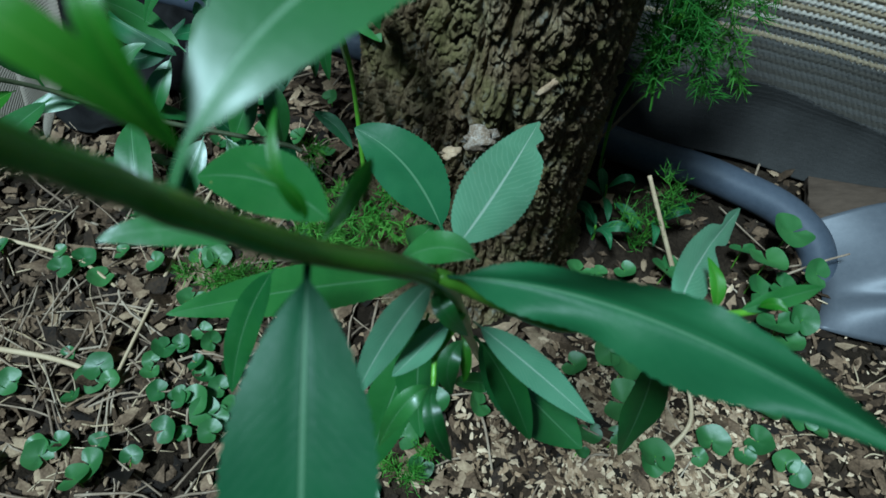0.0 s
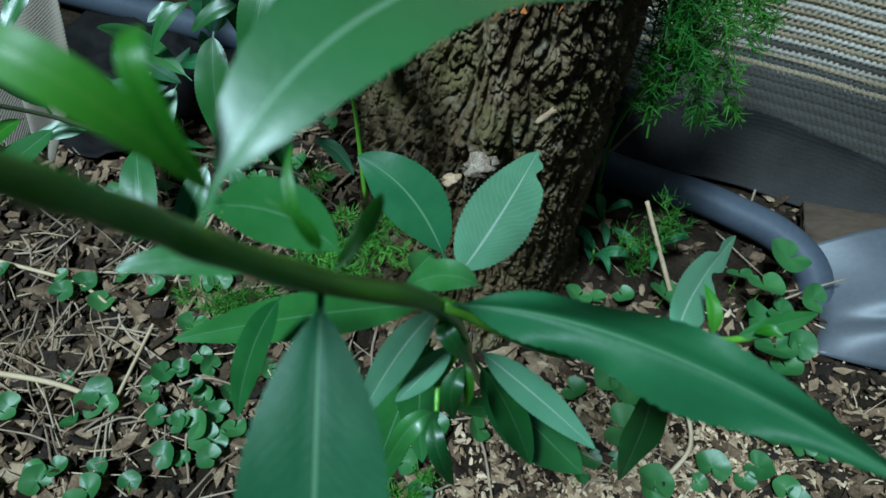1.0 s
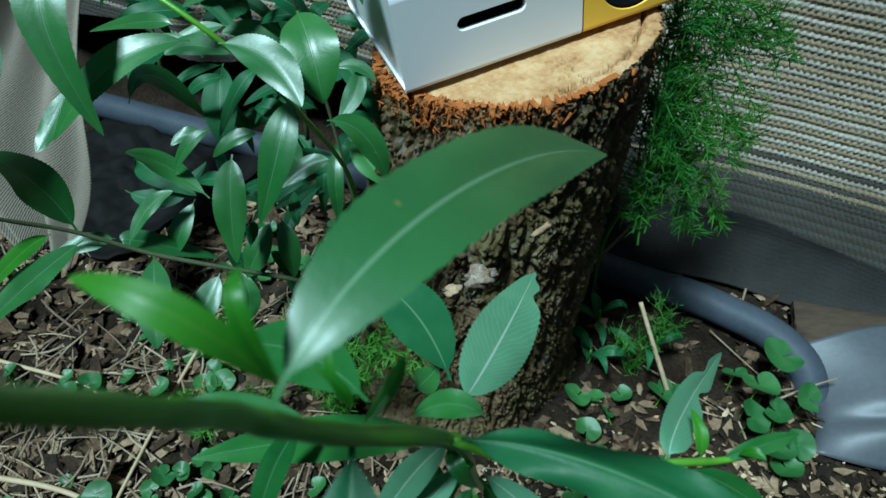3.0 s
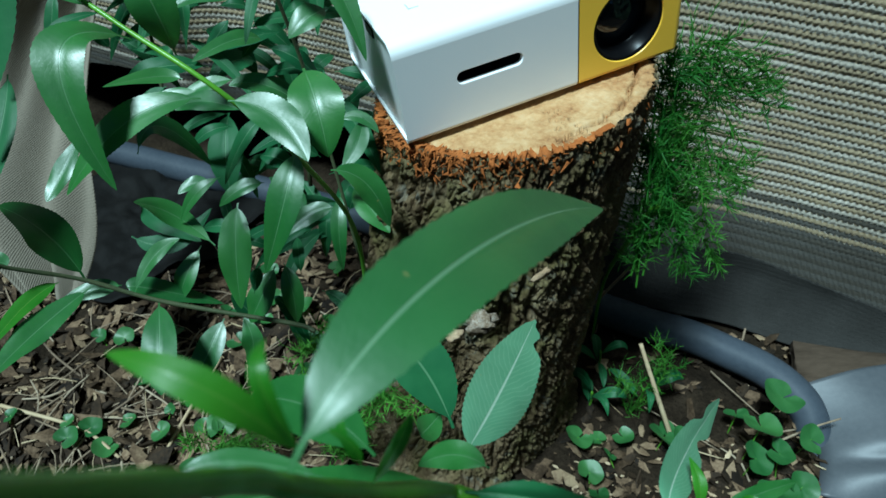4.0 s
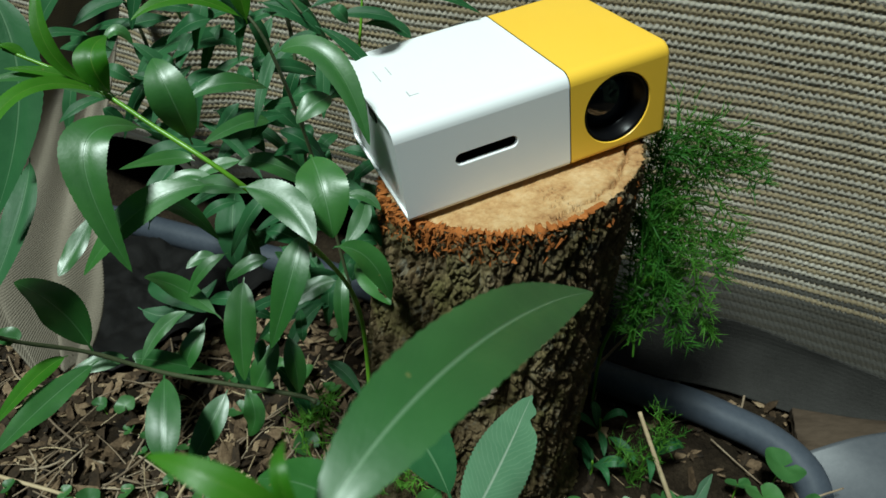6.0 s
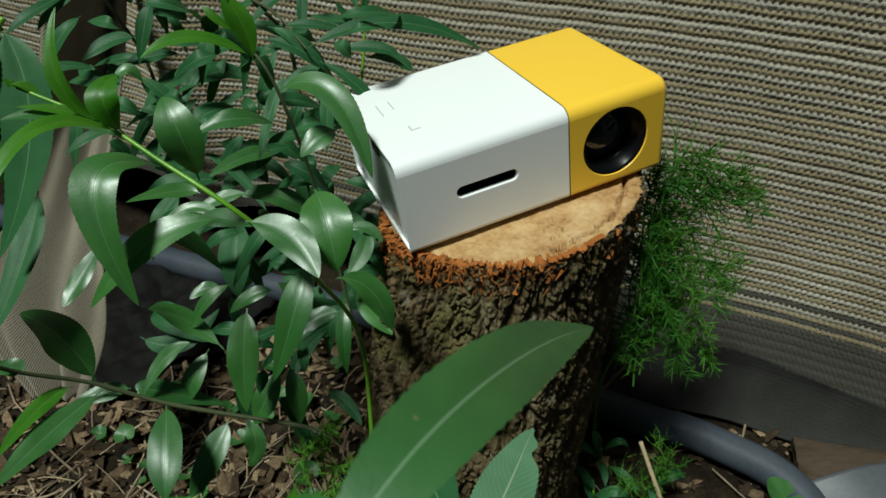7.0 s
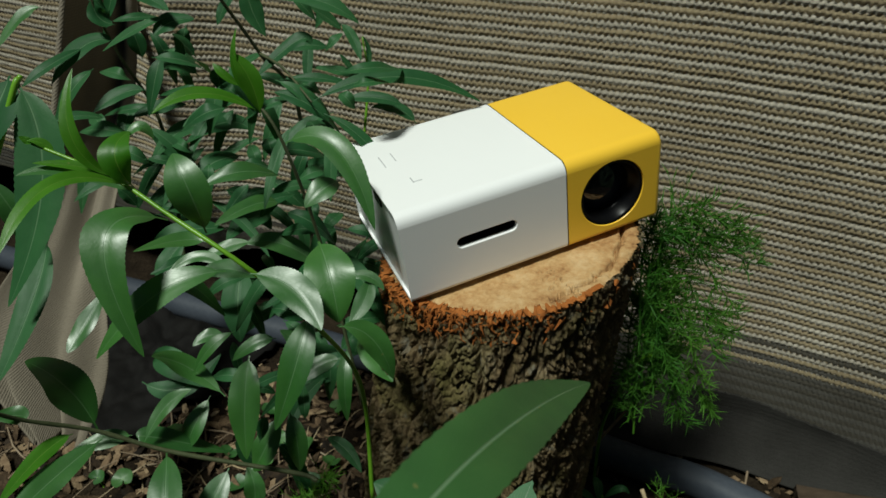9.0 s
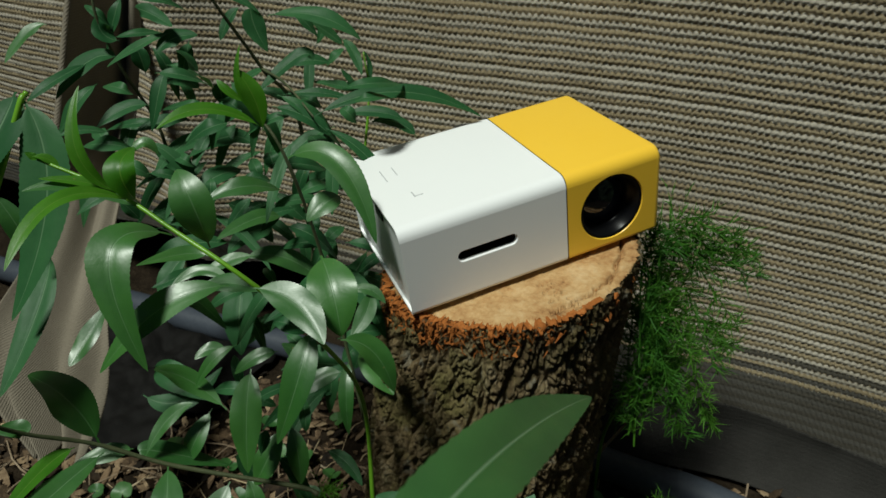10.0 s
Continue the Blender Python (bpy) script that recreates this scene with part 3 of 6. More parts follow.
    # scab of pale resin on the knot, and a chip stuck in the bark
    for name, pos, size, m, lab in (("resin_lump", (-0.0145, -0.0890, 0.1940), 0.0056, CRUST, "brown crusty lump on the knot"), ("knot_stub", (-0.0258, -0.0935, 0.1910), 0.0034, CHIP, "pale broken twig stub"), ("bark_chip", (0.0120, -0.0705, 0.2040), 0.0034, CHIP, "pale wood chip stuck in the bark")):
        bm = bmesh.new()
        bmesh.ops.create_icosphere(bm, subdivisions=3, radius=size)
        for v in bm.verts:
            k = 1 + 0.7 * noise.fractal(v.co * 420 + Vector(pos) * 90, 0.7, 2, 3)
            v.co = Vector((v.co.x * 1.2 * k, v.co.y * 0.75 * k, v.co.z * (0.85 if name != "bark_chip" else 1.3) * k))
            if name == "bark_chip":
                v.co = Vector((v.co.x * 0.55 + v.co.z * 0.55, v.co.y * 0.4, v.co.z * 0.9))
            v.co += Vector(pos)
        part(name, bm, m, st, lab)


make_stump()

# ---- projector ----
PL, PD, PH, PS = 0.127, 0.083, 0.0435, 0.0773
PROJ = Matrix(((0.9183, -0.3651, -0.1530, -0.045), (0.3695, 0.9292, 0.0, 0.24), (0.1422, -0.0565, 0.9882, 0.255), (0, 0, 0, 1)))


def profile(inset=0.0, r_top=0.0055, r_low=0.0022, seg=7):
    """Section of the shell in depth and height, counted from the low front corner round the back to the top of the front."""
    y0, y1, z0, z1 = inset, PD - inset, inset, PH - inset
    pts = []
    for cy, cz, r, a0 in ((y0 + r_low, z0 + r_low, r_low, 270), (y1 - r_low, z0 + r_low, r_low, 0), (y1 - r_top, z1 - r_top, r_top, 90), (y0 + r_top, z1 - r_top, r_top, 180)):
        seq = range(seg + 1)
        for k in seq:
            if a0 == 270:
                a = radians(180 + 90 * k / seg)
            elif a0 == 0:
                a = radians(270 + 90 * k / seg)
            elif a0 == 90:
                a = radians(0 + 90 * k / seg)
            else:
                a = radians(90 + 90 * k / seg)
            pts.append((cy + r * math.cos(a), cz + r * math.sin(a)))
    return pts


def shell(x0, x1, round_end):
    """Shell between x0 and x1, open on the flat of the front; rounded at the far end on request."""
    xs = [(x0, 0.0)]
    if round_end:
        e = 0.003
        xs += [(x1 - e + e * math.sin(radians(a)), e * (1 - math.cos(radians(a)))) for a in (0, 18, 36, 54, 72, 90)]
    else:
        xs += [(x1, 0.0)]
    vs, fs = [], []
    n = len(profile())
    for x, inset in xs:
        vs += [(x, y, z) for y, z in profile(inset)]
    for i in range(len(xs) - 1):
        for j in range(n):
            k = (j + 1) % n
            # the flat of the front lies between the last and the first point
            if j == n - 1 and i == 0:
                continue
            fs.append((i * n + j, i * n + k, (i + 1) * n + k, (i + 1) * n + j))
    if round_end:
        fs.append(tuple((len(xs) - 1) * n + j for j in range(n)))
    return vs, fs


def holed_plate(outer, inner, y):
    """A flat plate in the plane of the front, with one opening."""
    bm = bmesh.new()
    edges = []
    for loop in (outer, inner):
        vs = [bm.verts.new((x, y, z)) for x, z in loop]
        edges += [bm.edges.new((vs[i], vs[(i + 1) % len(vs)])) for i in range(len(vs))]
    bmesh.ops.triangle_fill(bm, use_beauty=True, use_dissolve=False, edges=edges, normal=(0, -1, 0))
    return bm


def ring_strip(loops):
    """Faces between loops of equal length: each a list of points and a depth."""
    vs, n = [], len(loops[0][0])
    for pts, y in loops:
        vs += [(x, y, z) for x, z in pts]
    return vs, grid_faces(len(loops), n, True)


def slot_loop(grow=0.0, n=14):
    x0, x1, zc, r = 0.0268, 0.0498, 0.0220, 0.0026 + grow
    return [(x1 + r * math.cos(a), zc + r * math.sin(a)) for a in np.linspace(-math.pi / 2, math.pi / 2, n)] + \
           [(x0 + r * math.cos(a), zc + r * math.sin(a)) for a in np.linspace(math.pi / 2, 1.5 * math.pi, n)]


def circle(cx, cz, r, n=64):
    return [(cx + r * math.cos(2 * math.pi * k / n), cz + r * math.sin(2 * math.pi * k / n)) for k in range(n)]


def make_projector():
    pr = empty("mini_projector", "small white and yellow plastic projector on the stump", "projector")
    pr.matrix_world = PROJ
    zl, zh = 0.0022, PH - 0.0055
    # white half
    vs, fs = shell(0.0, PS - 0.0003, False)
    white = piece("white_case", mesh_of("white_case", vs, fs, WHITE), pr, "glossy white plastic case half")
    part("front_panel", holed_plate([(0, zl), (PS - 0.0003, zl), (PS - 0.0003, zh), (0, zh)], slot_loop(0.00035), 0.0), WHITE, white, smooth=False)
    vs, fs = ring_strip([(slot_loop(0.00035), 0.0), (slot_loop(0.00012), 0.00012), (slot_loop(0.0), 0.0004), (slot_loop(-0.0001), 0.002)])
    piece("slot_lip", mesh_of("slot_lip", vs, fs, WHITE), white)
    vs, fs = ring_strip([(slot_loop(-0.0001), 0.002), (slot_loop(-0.0001), 0.009)])
    n = len(slot_loop())
    fs.append(tuple(range(n, 2 * n)))
    piece("slot", mesh_of("slot", vs, fs, BLACK, smooth=False), white, "long black sound slot")
    # end panel set into the shell
    inner = profile(0.0011)
    vs = [(0.0, y, z) for y, z in profile()] + [(0.0, y, z) for y, z in inner] + [(0.0011, y, z) for y, z in inner]
    m = len(inner)
    fs = grid_faces(3, m, True)
    piece("end_rim", mesh_of("end_rim", vs, fs, WHITE, smooth=False), white)
    end = piece("end_panel", mesh_of("end_panel", [(0.0011, y, z) for y, z in inner], [tuple(range(m))], WHITE, smooth=False), pr, "recessed white end panel with sockets")
    for y, z, w, h in ((0.030, 0.0375, 0.010, 0.0045), (0.046, 0.0372, 0.012, 0.0050), (0.062, 0.0370, 0.009, 0.0045), (0.072, 0.034, 0.005, 0.006)):
        bm = bmesh.new()
        bmesh.ops.create_cube(bm, size=1)
        for v in bm.verts:
            v.co = Vector((0.0009 + v.co.x * 0.0008, y + v.co.y * w, z + v.co.z * h))
        bmesh.ops.bevel(bm, geom=bm.edges[:], offset=0.0004, segments=2, affect="EDGES")
        part("socket", bm, BLACK, end, "black socket", smooth=False)
    # yellow half
    vs, fs = shell(PS + 0.0003, PL, True)
    yellow = piece("yellow_case", mesh_of("yellow_case", vs, fs, YELLOW), pr, "glossy yellow plastic case half")
    cx, cz, r = 0.1007, 0.0208, 0.0162
    part("front_panel", holed_plate([(PS + 0.0003, zl), (PL - 0.003, zl), (PL - 0.003, zh), (PS + 0.0003, zh)], circle(cx, cz, r + 0.0003), 0.0), YELLOW, yellow, smooth=False)
    vs, fs = ring_strip([(circle(cx, cz, r + 0.0003), 0.0), (circle(cx, cz, r + 0.00005), 0.0003), (circle(cx, cz, r), 0.002)])
    piece("lens_rim", mesh_of("lens_rim", vs, fs, YELLOW), yellow)
    loops = [(circle(cx, cz, r - 0.0001), 0.0006), (circle(cx, cz, r - 0.0009), 0.0004), (circle(cx, cz, r - 0.0016), 0.0012), (circle(cx, cz, r - 0.003), 0.006), (circle(cx, cz, r - 0.0035), 0.0062), (circle(cx, cz, 0.0122), 0.0085), (circle(cx, cz, 0.0118), 0.0105)]
    vs, fs = ring_strip(loops)
    barrel = piece("lens_barrel", mesh_of("lens_barrel", vs, fs, BLACK), pr, "black stepped lens barrel")
    n, dome = 64, []
    for i in range(12):
        a = i / 11
        dome.append((circle(cx, cz, 0.0120 * (1 - a) + 0.00001), 0.0095 - 0.0034 * (1 - (1 - a) ** 2)))
    vs, fs = ring_strip(dome)
    piece("lens_glass", mesh_of("lens_glass", vs, fs, GLASS), barrel, "dark coated lens glass")
    # dark joint between the halves, the joint under the rim, feet, keys
    seam_pts = profile(0.0005)
    vs = [(PS - 0.0003, y, z) for y, z in seam_pts] + [(PS + 0.0003, y, z) for y, z in seam_pts]
    piece("joint", mesh_of("joint", vs, grid_faces(2, len(seam_pts), True), SEAM), pr)
    for fx, fy in ((0.012, 0.012), (0.115, 0.012), (0.012, 0.071), (0.115, 0.071)):
        bm = bmesh.new()
        bmesh.ops.create_cone(bm, cap_ends=True, segments=24, radius1=0.0034, radius2=0.0038, depth=0.0030)
        bmesh.ops.translate(bm, verts=bm.verts[:], vec=(fx, fy, -0.0010))
        part("foot", bm, SEAM, pr, "small grey rubber foot", smooth=False)
    for kx, ky, w, d in ((0.0165, 0.026, 0.0006, 0.005), (0.0185, 0.024, 0.004, 0.0005), (0.0105, 0.050, 0.0005, 0.012), (0.0165, 0.052, 0.0005, 0.009)):
        bm = bmesh.new()
        bmesh.ops.create_cube(bm, size=1)
        for v in bm.verts:
            v.co = Vector((kx + v.co.x * w, ky + v.co.y * d, PH + v.co.z * 0.0003))
        part("key_line", bm, KEY, white, smooth=False)
    # focus wheel at the back edge
    bm = bmesh.new()
    bmesh.ops.create_cone(bm, cap_ends=True, segments=40, radius1=0.008, radius2=0.008, depth=0.003)
    for v in bm.verts:
        v.co = Vector((0.064 + v.co.x, PD - 0.0062 + v.co.y, PH - 0.0030 + v.co.z * 0.9))
    part("focus_wheel", bm, SEAM, pr, "grey focus wheel")


make_projector()

# ---- pipe and tray ----
line = smooth_line([(-1.4, 1.0, 0.016), (-0.62, 0.655, 0.014), (-0.3, 0.535, 0.014), (-0.1, 0.46, 0.014), (0.10, 0.355, 0.015), (0.1582, 0.3301, 0.015), (0.1847, 0.3146, 0.015), (0.2096, 0.2966, 0.015), (0.2254, 0.2769, 0.012), (0.2310, 0.2600, 0.005), (0.2330, 0.2450, -0.006), (0.2340, 0.2300, -0.022)], 160)
v, f = tube(line, np.full(160, 0.0125), 20)
tagged(piece("pipe", mesh_of("pipe", v, f, PIPE)), "grey plastic pipe lying along the foot of the cloth", "pipe")


def make_tray():
    """A curved sheet of grey plastic lying on the soil, with a raised lip."""
    nu, nv = 40, 40
    vs = []
    for i in range(nu):
        for j in range(nv):
            a, c = i / (nu - 1), j / (nv - 1)
            x = 0.217 + 0.30 * a + 0.012 * math.sin(c * 3) - 0.02 * (1 - a) * (c - 0.4) ** 2
            y = 0.198 + (0.075 + 0.1 * a) * c + 0.012 * (1 - a) ** 6 - 0.03 * a
            z = 0.004 + 0.026 * math.sin(min(1, a * 5) * math.pi / 2) * math.sin(min(1.0, c * 3) * math.pi / 2) - 0.006 * math.exp(-((a - 0.12) ** 2 + (c - 0.3) ** 2) / 0.006)
            vs.append((x, y, z))
    ob = tagged(piece("plastic_sheet", mesh_of("plastic_sheet", vs, grid_faces(nu, nv), TRAY)), "bent sheet of smooth grey plastic on the soil", "plastic sheet")
    m = ob.modifiers.new("thickness", "SOLIDIFY")
    m.thickness, m.offset = 0.002, -1


make_tray()


def make_offcut():
    """A worn brown board end between the sheet and the foot of the cloth."""
    bm = bmesh.new()
    bmesh.ops.create_cube(bm, size=1)
    bmesh.ops.subdivide_edges(bm, edges=bm.edges[:], cuts=6, use_grid_fill=True)
    for v in bm.verts:
        wob = 0.0015 * noise.fractal(v.co * 5, 0.8, 2, 3)
        v.co = Vector((v.co.x * 0.16 + wob, v.co.y * 0.034 + wob, v.co.z * 0.008 + wob))
        v.co.rotate(Euler((0.15, -0.04, -0.22)))
        v.co += Vector((0.312, 0.2905, 0.014))
    tagged(part("wood_offcut", bm, OFFCUT), "worn brown piece of board beside the plastic sheet", "board")


make_offcut()


def in_shade_patch(x, y):
    """Distance share from the middle of the black shade patch, 1 at its uneven edge."""
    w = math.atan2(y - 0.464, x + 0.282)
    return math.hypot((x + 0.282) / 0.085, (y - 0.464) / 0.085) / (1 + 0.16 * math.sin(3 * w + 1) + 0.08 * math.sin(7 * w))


def make_shade_patch():
    """Crumpled black patch on the soil behind the shrub, painting its deep shade."""
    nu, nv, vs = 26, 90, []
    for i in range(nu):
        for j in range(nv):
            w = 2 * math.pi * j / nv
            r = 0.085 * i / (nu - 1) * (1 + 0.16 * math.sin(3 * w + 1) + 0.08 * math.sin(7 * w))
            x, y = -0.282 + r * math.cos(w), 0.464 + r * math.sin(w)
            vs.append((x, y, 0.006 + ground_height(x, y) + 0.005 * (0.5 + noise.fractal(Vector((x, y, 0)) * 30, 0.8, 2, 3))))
    ob = tagged(piece("shade_patch", mesh_of("shade_patch", vs, grid_faces(nu, nv, True), SHADE_BLACK)), "crumpled black patch on the soil standing in for deep shade", "membrane")
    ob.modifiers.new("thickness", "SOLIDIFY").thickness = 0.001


make_shade_patch()

# ---- plants with lance-shaped leaves ----
PLANT_LABEL = {
    "front": "green shrub shoot with long toothed leaves over the soil",
    "bush": "leafy green shrub with glossy toothed leaves beside the stump",
    "back": "dull green shrub stems against the shade cloth",
    "side": "tall stem with broad blue-green leaves",
}
shrub_f = empty("shrub_shoot", PLANT_LABEL["front"], "shrub")
bush_m = empty("leafy_shrub", PLANT_LABEL["bush"], "shrub")
back_b = empty("background_shrub", PLANT_LABEL["back"], "shrub")
side_s = empty("broadleaf_shoot", PLANT_LABEL["side"], "shrub")
stem(shrub_f, [(-0.0604, 0.0053, 0.4442), (-0.0562, 0.0258, 0.4032), (-0.0539, 0.0373, 0.3803), (-0.0529, 0.0423, 0.3704), (-0.0520, 0.0464, 0.3622), (-0.0499, 0.0496, 0.3542), (-0.0447, 0.0561, 0.3391), (-0.0334, 0.0676, 0.3144), (-0.0270, 0.0848, 0.2694), (-0.0207, 0.1140, 0.1949), (-0.0068, 0.1615, 0.0636)], 0.0009, 0.0017)
leaf(shrub_f, (-0.05, 0.049, 0.3585), (-0.0377, 0.0674, 0.3637), (0.0045, 0.1386, 0.3125), 0.0130, fold=0.2, peak=0.95, blunt=0.7278, at=0.36, face=(0.04, -0.34, 0.94), waxy=True)
leaf(shrub_f, (-0.0490, 0.0510, 0.3580), (-0.0548, 0.0501, 0.3704), (-0.0647, 0.0538, 0.3709), 0.0037, young=True)
leaf(shrub_f, (-0.0490, 0.0510, 0.3580), (-0.0511, 0.0512, 0.3697), (-0.0518, 0.0567, 0.3692), 0.0021, young=True)
leaf(shrub_f, (-0.0449, 0.0559, 0.3383), (-0.0447, 0.0371, 0.3312), (-0.0454, 0.0192, 0.3155), 0.0145, peak=0.97, fold=0.3, blunt=0.85, dull=True, face=(0.0, -0.2, 0.98))
leaf(shrub_f, (-0.0320, 0.0680, 0.3140), (-0.0073, 0.0594, 0.3190), (0.0161, 0.0394, 0.3274), 0.0112, fold=0.75, dull=True, face=(0.08, -0.74, 0.66), ruffle=0.55, blunt=0.8)
leaf(shrub_f, (-0.0448, 0.0687, 0.3243), (-0.0566, 0.0813, 0.3172), (-0.0705, 0.0889, 0.3085), 0.0113)
leaf(shrub_f, (-0.0504, 0.0611, 0.3327), (-0.0638, 0.0657, 0.3282), (-0.0727, 0.0653, 0.3261), 0.0044)
leaf(shrub_f, (-0.0454, 0.0595, 0.3389), (-0.0463, 0.0606, 0.3425), (-0.0503, 0.0621, 0.3448), 0.0014, young=True)
leaf(shrub_f, (-0.0454, 0.0595, 0.3389), (-0.0478, 0.0625, 0.3443), (-0.0480, 0.0679, 0.3463), 0.0014, young=True)
leaf(shrub_f, (-0.0442, 0.0564, 0.3391), (-0.0405, 0.0612, 0.3418), (-0.0391, 0.0652, 0.3421), 0.0022, young=True)
leaf(shrub_f, (-0.0598, 0.0812, 0.2934), (-0.0671, 0.0762, 0.2812), (-0.0714, 0.0679, 0.2678), 0.0068)
leaf(shrub_f, (-0.0320, 0.0680, 0.3140), (-0.0599, 0.0851, 0.2780), (-0.0927, 0.0903, 0.2565), 0.0107)
leaf(shrub_f, (-0.0320, 0.0680, 0.3140), (-0.0403, 0.0721, 0.2856), (-0.0482, 0.0685, 0.2632), 0.0072, veined=True)
leaf(shrub_f, (-0.0294, 0.0754, 0.2870), (-0.0349, 0.0720, 0.2798), (-0.0405, 0.0711, 0.2689), 0.0054, veined=True)
leaf(shrub_f, (-0.0287, 0.0885, 0.2882), (-0.0183, 0.1123, 0.2762), (-0.0042, 0.1480, 0.2588), 0.0152, fold=0.12, veined=True, blunt=0.66, peak=1.0, face=(-0.1, -0.5, 0.85), bites=((0.84, 1, 0.5, 0.045), (0.96, 1, 0.6, 0.03), (0.99, -1, 0.5, 0.02)))
leaf(shrub_f, (-0.0297, 0.1149, 0.2520), (-0.0403, 0.1416, 0.2469), (-0.0557, 0.1554, 0.2470), 0.0199, dull=True)
leaf(shrub_f, (-0.0252, 0.0787, 0.3004), (-0.0316, 0.0833, 0.2970), (-0.0387, 0.0837, 0.2915), 0.0064)
leaf(shrub_f, (-0.0256, 0.0745, 0.2867), (-0.0131, 0.0697, 0.2751), (-0.0007, 0.0632, 0.2646), 0.0072, veined=True)
leaf(shrub_f, (-0.0228, 0.0889, 0.2494), (-0.0098, 0.0800, 0.2363), (0.0051, 0.0695, 0.2251), 0.0178)
leaf(shrub_f, (-0.0229, 0.0795, 0.2671), (-0.0161, 0.0744, 0.2549), (-0.0104, 0.0665, 0.2424), 0.0083)
leaf(shrub_f, (-0.0323, 0.0723, 0.3022), (-0.0308, 0.0669, 0.3051), (-0.0269, 0.0679, 0.2946), 0.0035)
leaf(shrub_f, (-0.0269, 0.0718, 0.2854), (-0.0299, 0.0670, 0.2854), (-0.0291, 0.0645, 0.2769), 0.0045)
leaf(shrub_f, (-0.0276, 0.0723, 0.2856), (-0.0268, 0.0687, 0.2840), (-0.0269, 0.0664, 0.2777), 0.0024, young=True)
leaf(shrub_f, (-0.0327, 0.0677, 0.2727), (-0.0379, 0.0636, 0.2734), (-0.0430, 0.0600, 0.2600), 0.0049)
leaf(shrub_f, (-0.0327, 0.0672, 0.2725), (-0.0321, 0.0603, 0.2723), (-0.0286, 0.0574, 0.2590), 0.0043)
leaf(shrub_f, (-0.0362, 0.0931, 0.2400), (-0.0435, 0.0810, 0.2246), (-0.0504, 0.0696, 0.2009), 0.0143)
leaf(shrub_f, (-0.0142, 0.0849, 0.2268), (-0.0200, 0.0862, 0.2267), (-0.0271, 0.0898, 0.2170), 0.0060)
leaf(shrub_f, (-0.0335, 0.0938, 0.2514), (-0.0361, 0.0855, 0.2367), (-0.0353, 0.0730, 0.2218), 0.0128)
leaf(shrub_f, (0.0140, 0.0782, 0.2636), (0.0144, 0.0725, 0.2502), (0.0163, 0.0699, 0.2173), 0.0107)
leaf(shrub_f, (-0.0322, 0.1291, 0.2374), (-0.0368, 0.1223, 0.2390), (-0.0390, 0.1183, 0.2424), 0.0093)
stem(shrub_f, [(-0.0322, 0.0726, 0.2746), (-0.0324, 0.0677, 0.2727)], 0.0006, 0.0005)
stem(shrub_f, [(-0.0271, 0.0781, 0.2828), (-0.0297, 0.0744, 0.2809), (-0.0322, 0.0726, 0.2746)], 0.0008, 0.0006)
stem(shrub_f, [(-0.0320, 0.0680, 0.3140), (-0.0098, 0.0728, 0.2882), (0.0130, 0.0770, 0.2850), (0.0253, 0.0803, 0.2789), (0.0369, 0.0835, 0.2769)], 0.0011, 0.0007)
leaf(shrub_f, (0.0132, 0.0788, 0.2834), (0.0209, 0.0917, 0.2793), (0.0470, 0.1240, 0.2530), 0.0098, veined=True, bites=((0.66, 1, 0.75, 0.06), (0.8, -1, 0.6, 0.05), (0.45, 1, 0.35, 0.05)))
leaf(shrub_f, (0.0201, 0.0795, 0.2820), (0.0199, 0.0827, 0.2861), (0.0191, 0.0884, 0.2865), 0.0034, young=True)
leaf(shrub_f, (0.0253, 0.0805, 0.2790), (0.0356, 0.0838, 0.2788), (0.0463, 0.0879, 0.2761), 0.0045)
leaf(shrub_f, (0.0289, 0.0805, 0.2808), (0.0306, 0.0798, 0.2840), (0.0326, 0.0780, 0.2842), 0.0026, young=True)
leaf(shrub_f, (0.0173, 0.0781, 0.2800), (0.0312, 0.0772, 0.2706), (0.0450, 0.0735, 0.2585), 0.0063)
stem(bush_m, [(-0.0643, 0.2180, 0.1466), (-0.0684, 0.2328, 0.2106), (-0.0803, 0.2060, 0.2719), (-0.0979, 0.1934, 0.3075), (-0.1241, 0.2033, 0.3218), (-0.1436, 0.2117, 0.3306), (-0.1691, 0.2170, 0.3399)], 0.0011, 0.0006)
leaf(bush_m, (-0.1241, 0.2023, 0.3202), (-0.1349, 0.1814, 0.3264), (-0.1257, 0.1669, 0.2924), 0.0147)
leaf(bush_m, (-0.0965, 0.1909, 0.3071), (-0.0816, 0.1844, 0.3065), (-0.0714, 0.1725, 0.2992), 0.0130)
leaf(bush_m, (-0.0776, 0.2132, 0.3051), (-0.0717, 0.1967, 0.3031), (-0.0685, 0.1889, 0.2882), 0.0190)
leaf(bush_m, (-0.0804, 0.1970, 0.2847), (-0.0832, 0.1812, 0.2758), (-0.0922, 0.1751, 0.2491), 0.0125)
leaf(bush_m, (-0.1128, 0.2033, 0.3146), (-0.1143, 0.1997, 0.3337), (-0.1208, 0.2095, 0.3409), 0.0145)
leaf(bush_m, (-0.1053, 0.1936, 0.3060), (-0.1250, 0.1837, 0.3042), (-0.1461, 0.1748, 0.2835), 0.0122)
leaf(bush_m, (-0.1359, 0.2100, 0.3274), (-0.1384, 0.2075, 0.3412), (-0.1381, 0.2209, 0.3431), 0.0113, young=True)
leaf(bush_m, (-0.1393, 0.2193, 0.3410), (-0.1348, 0.2219, 0.3444), (-0.1313, 0.2224, 0.3397), 0.0050)
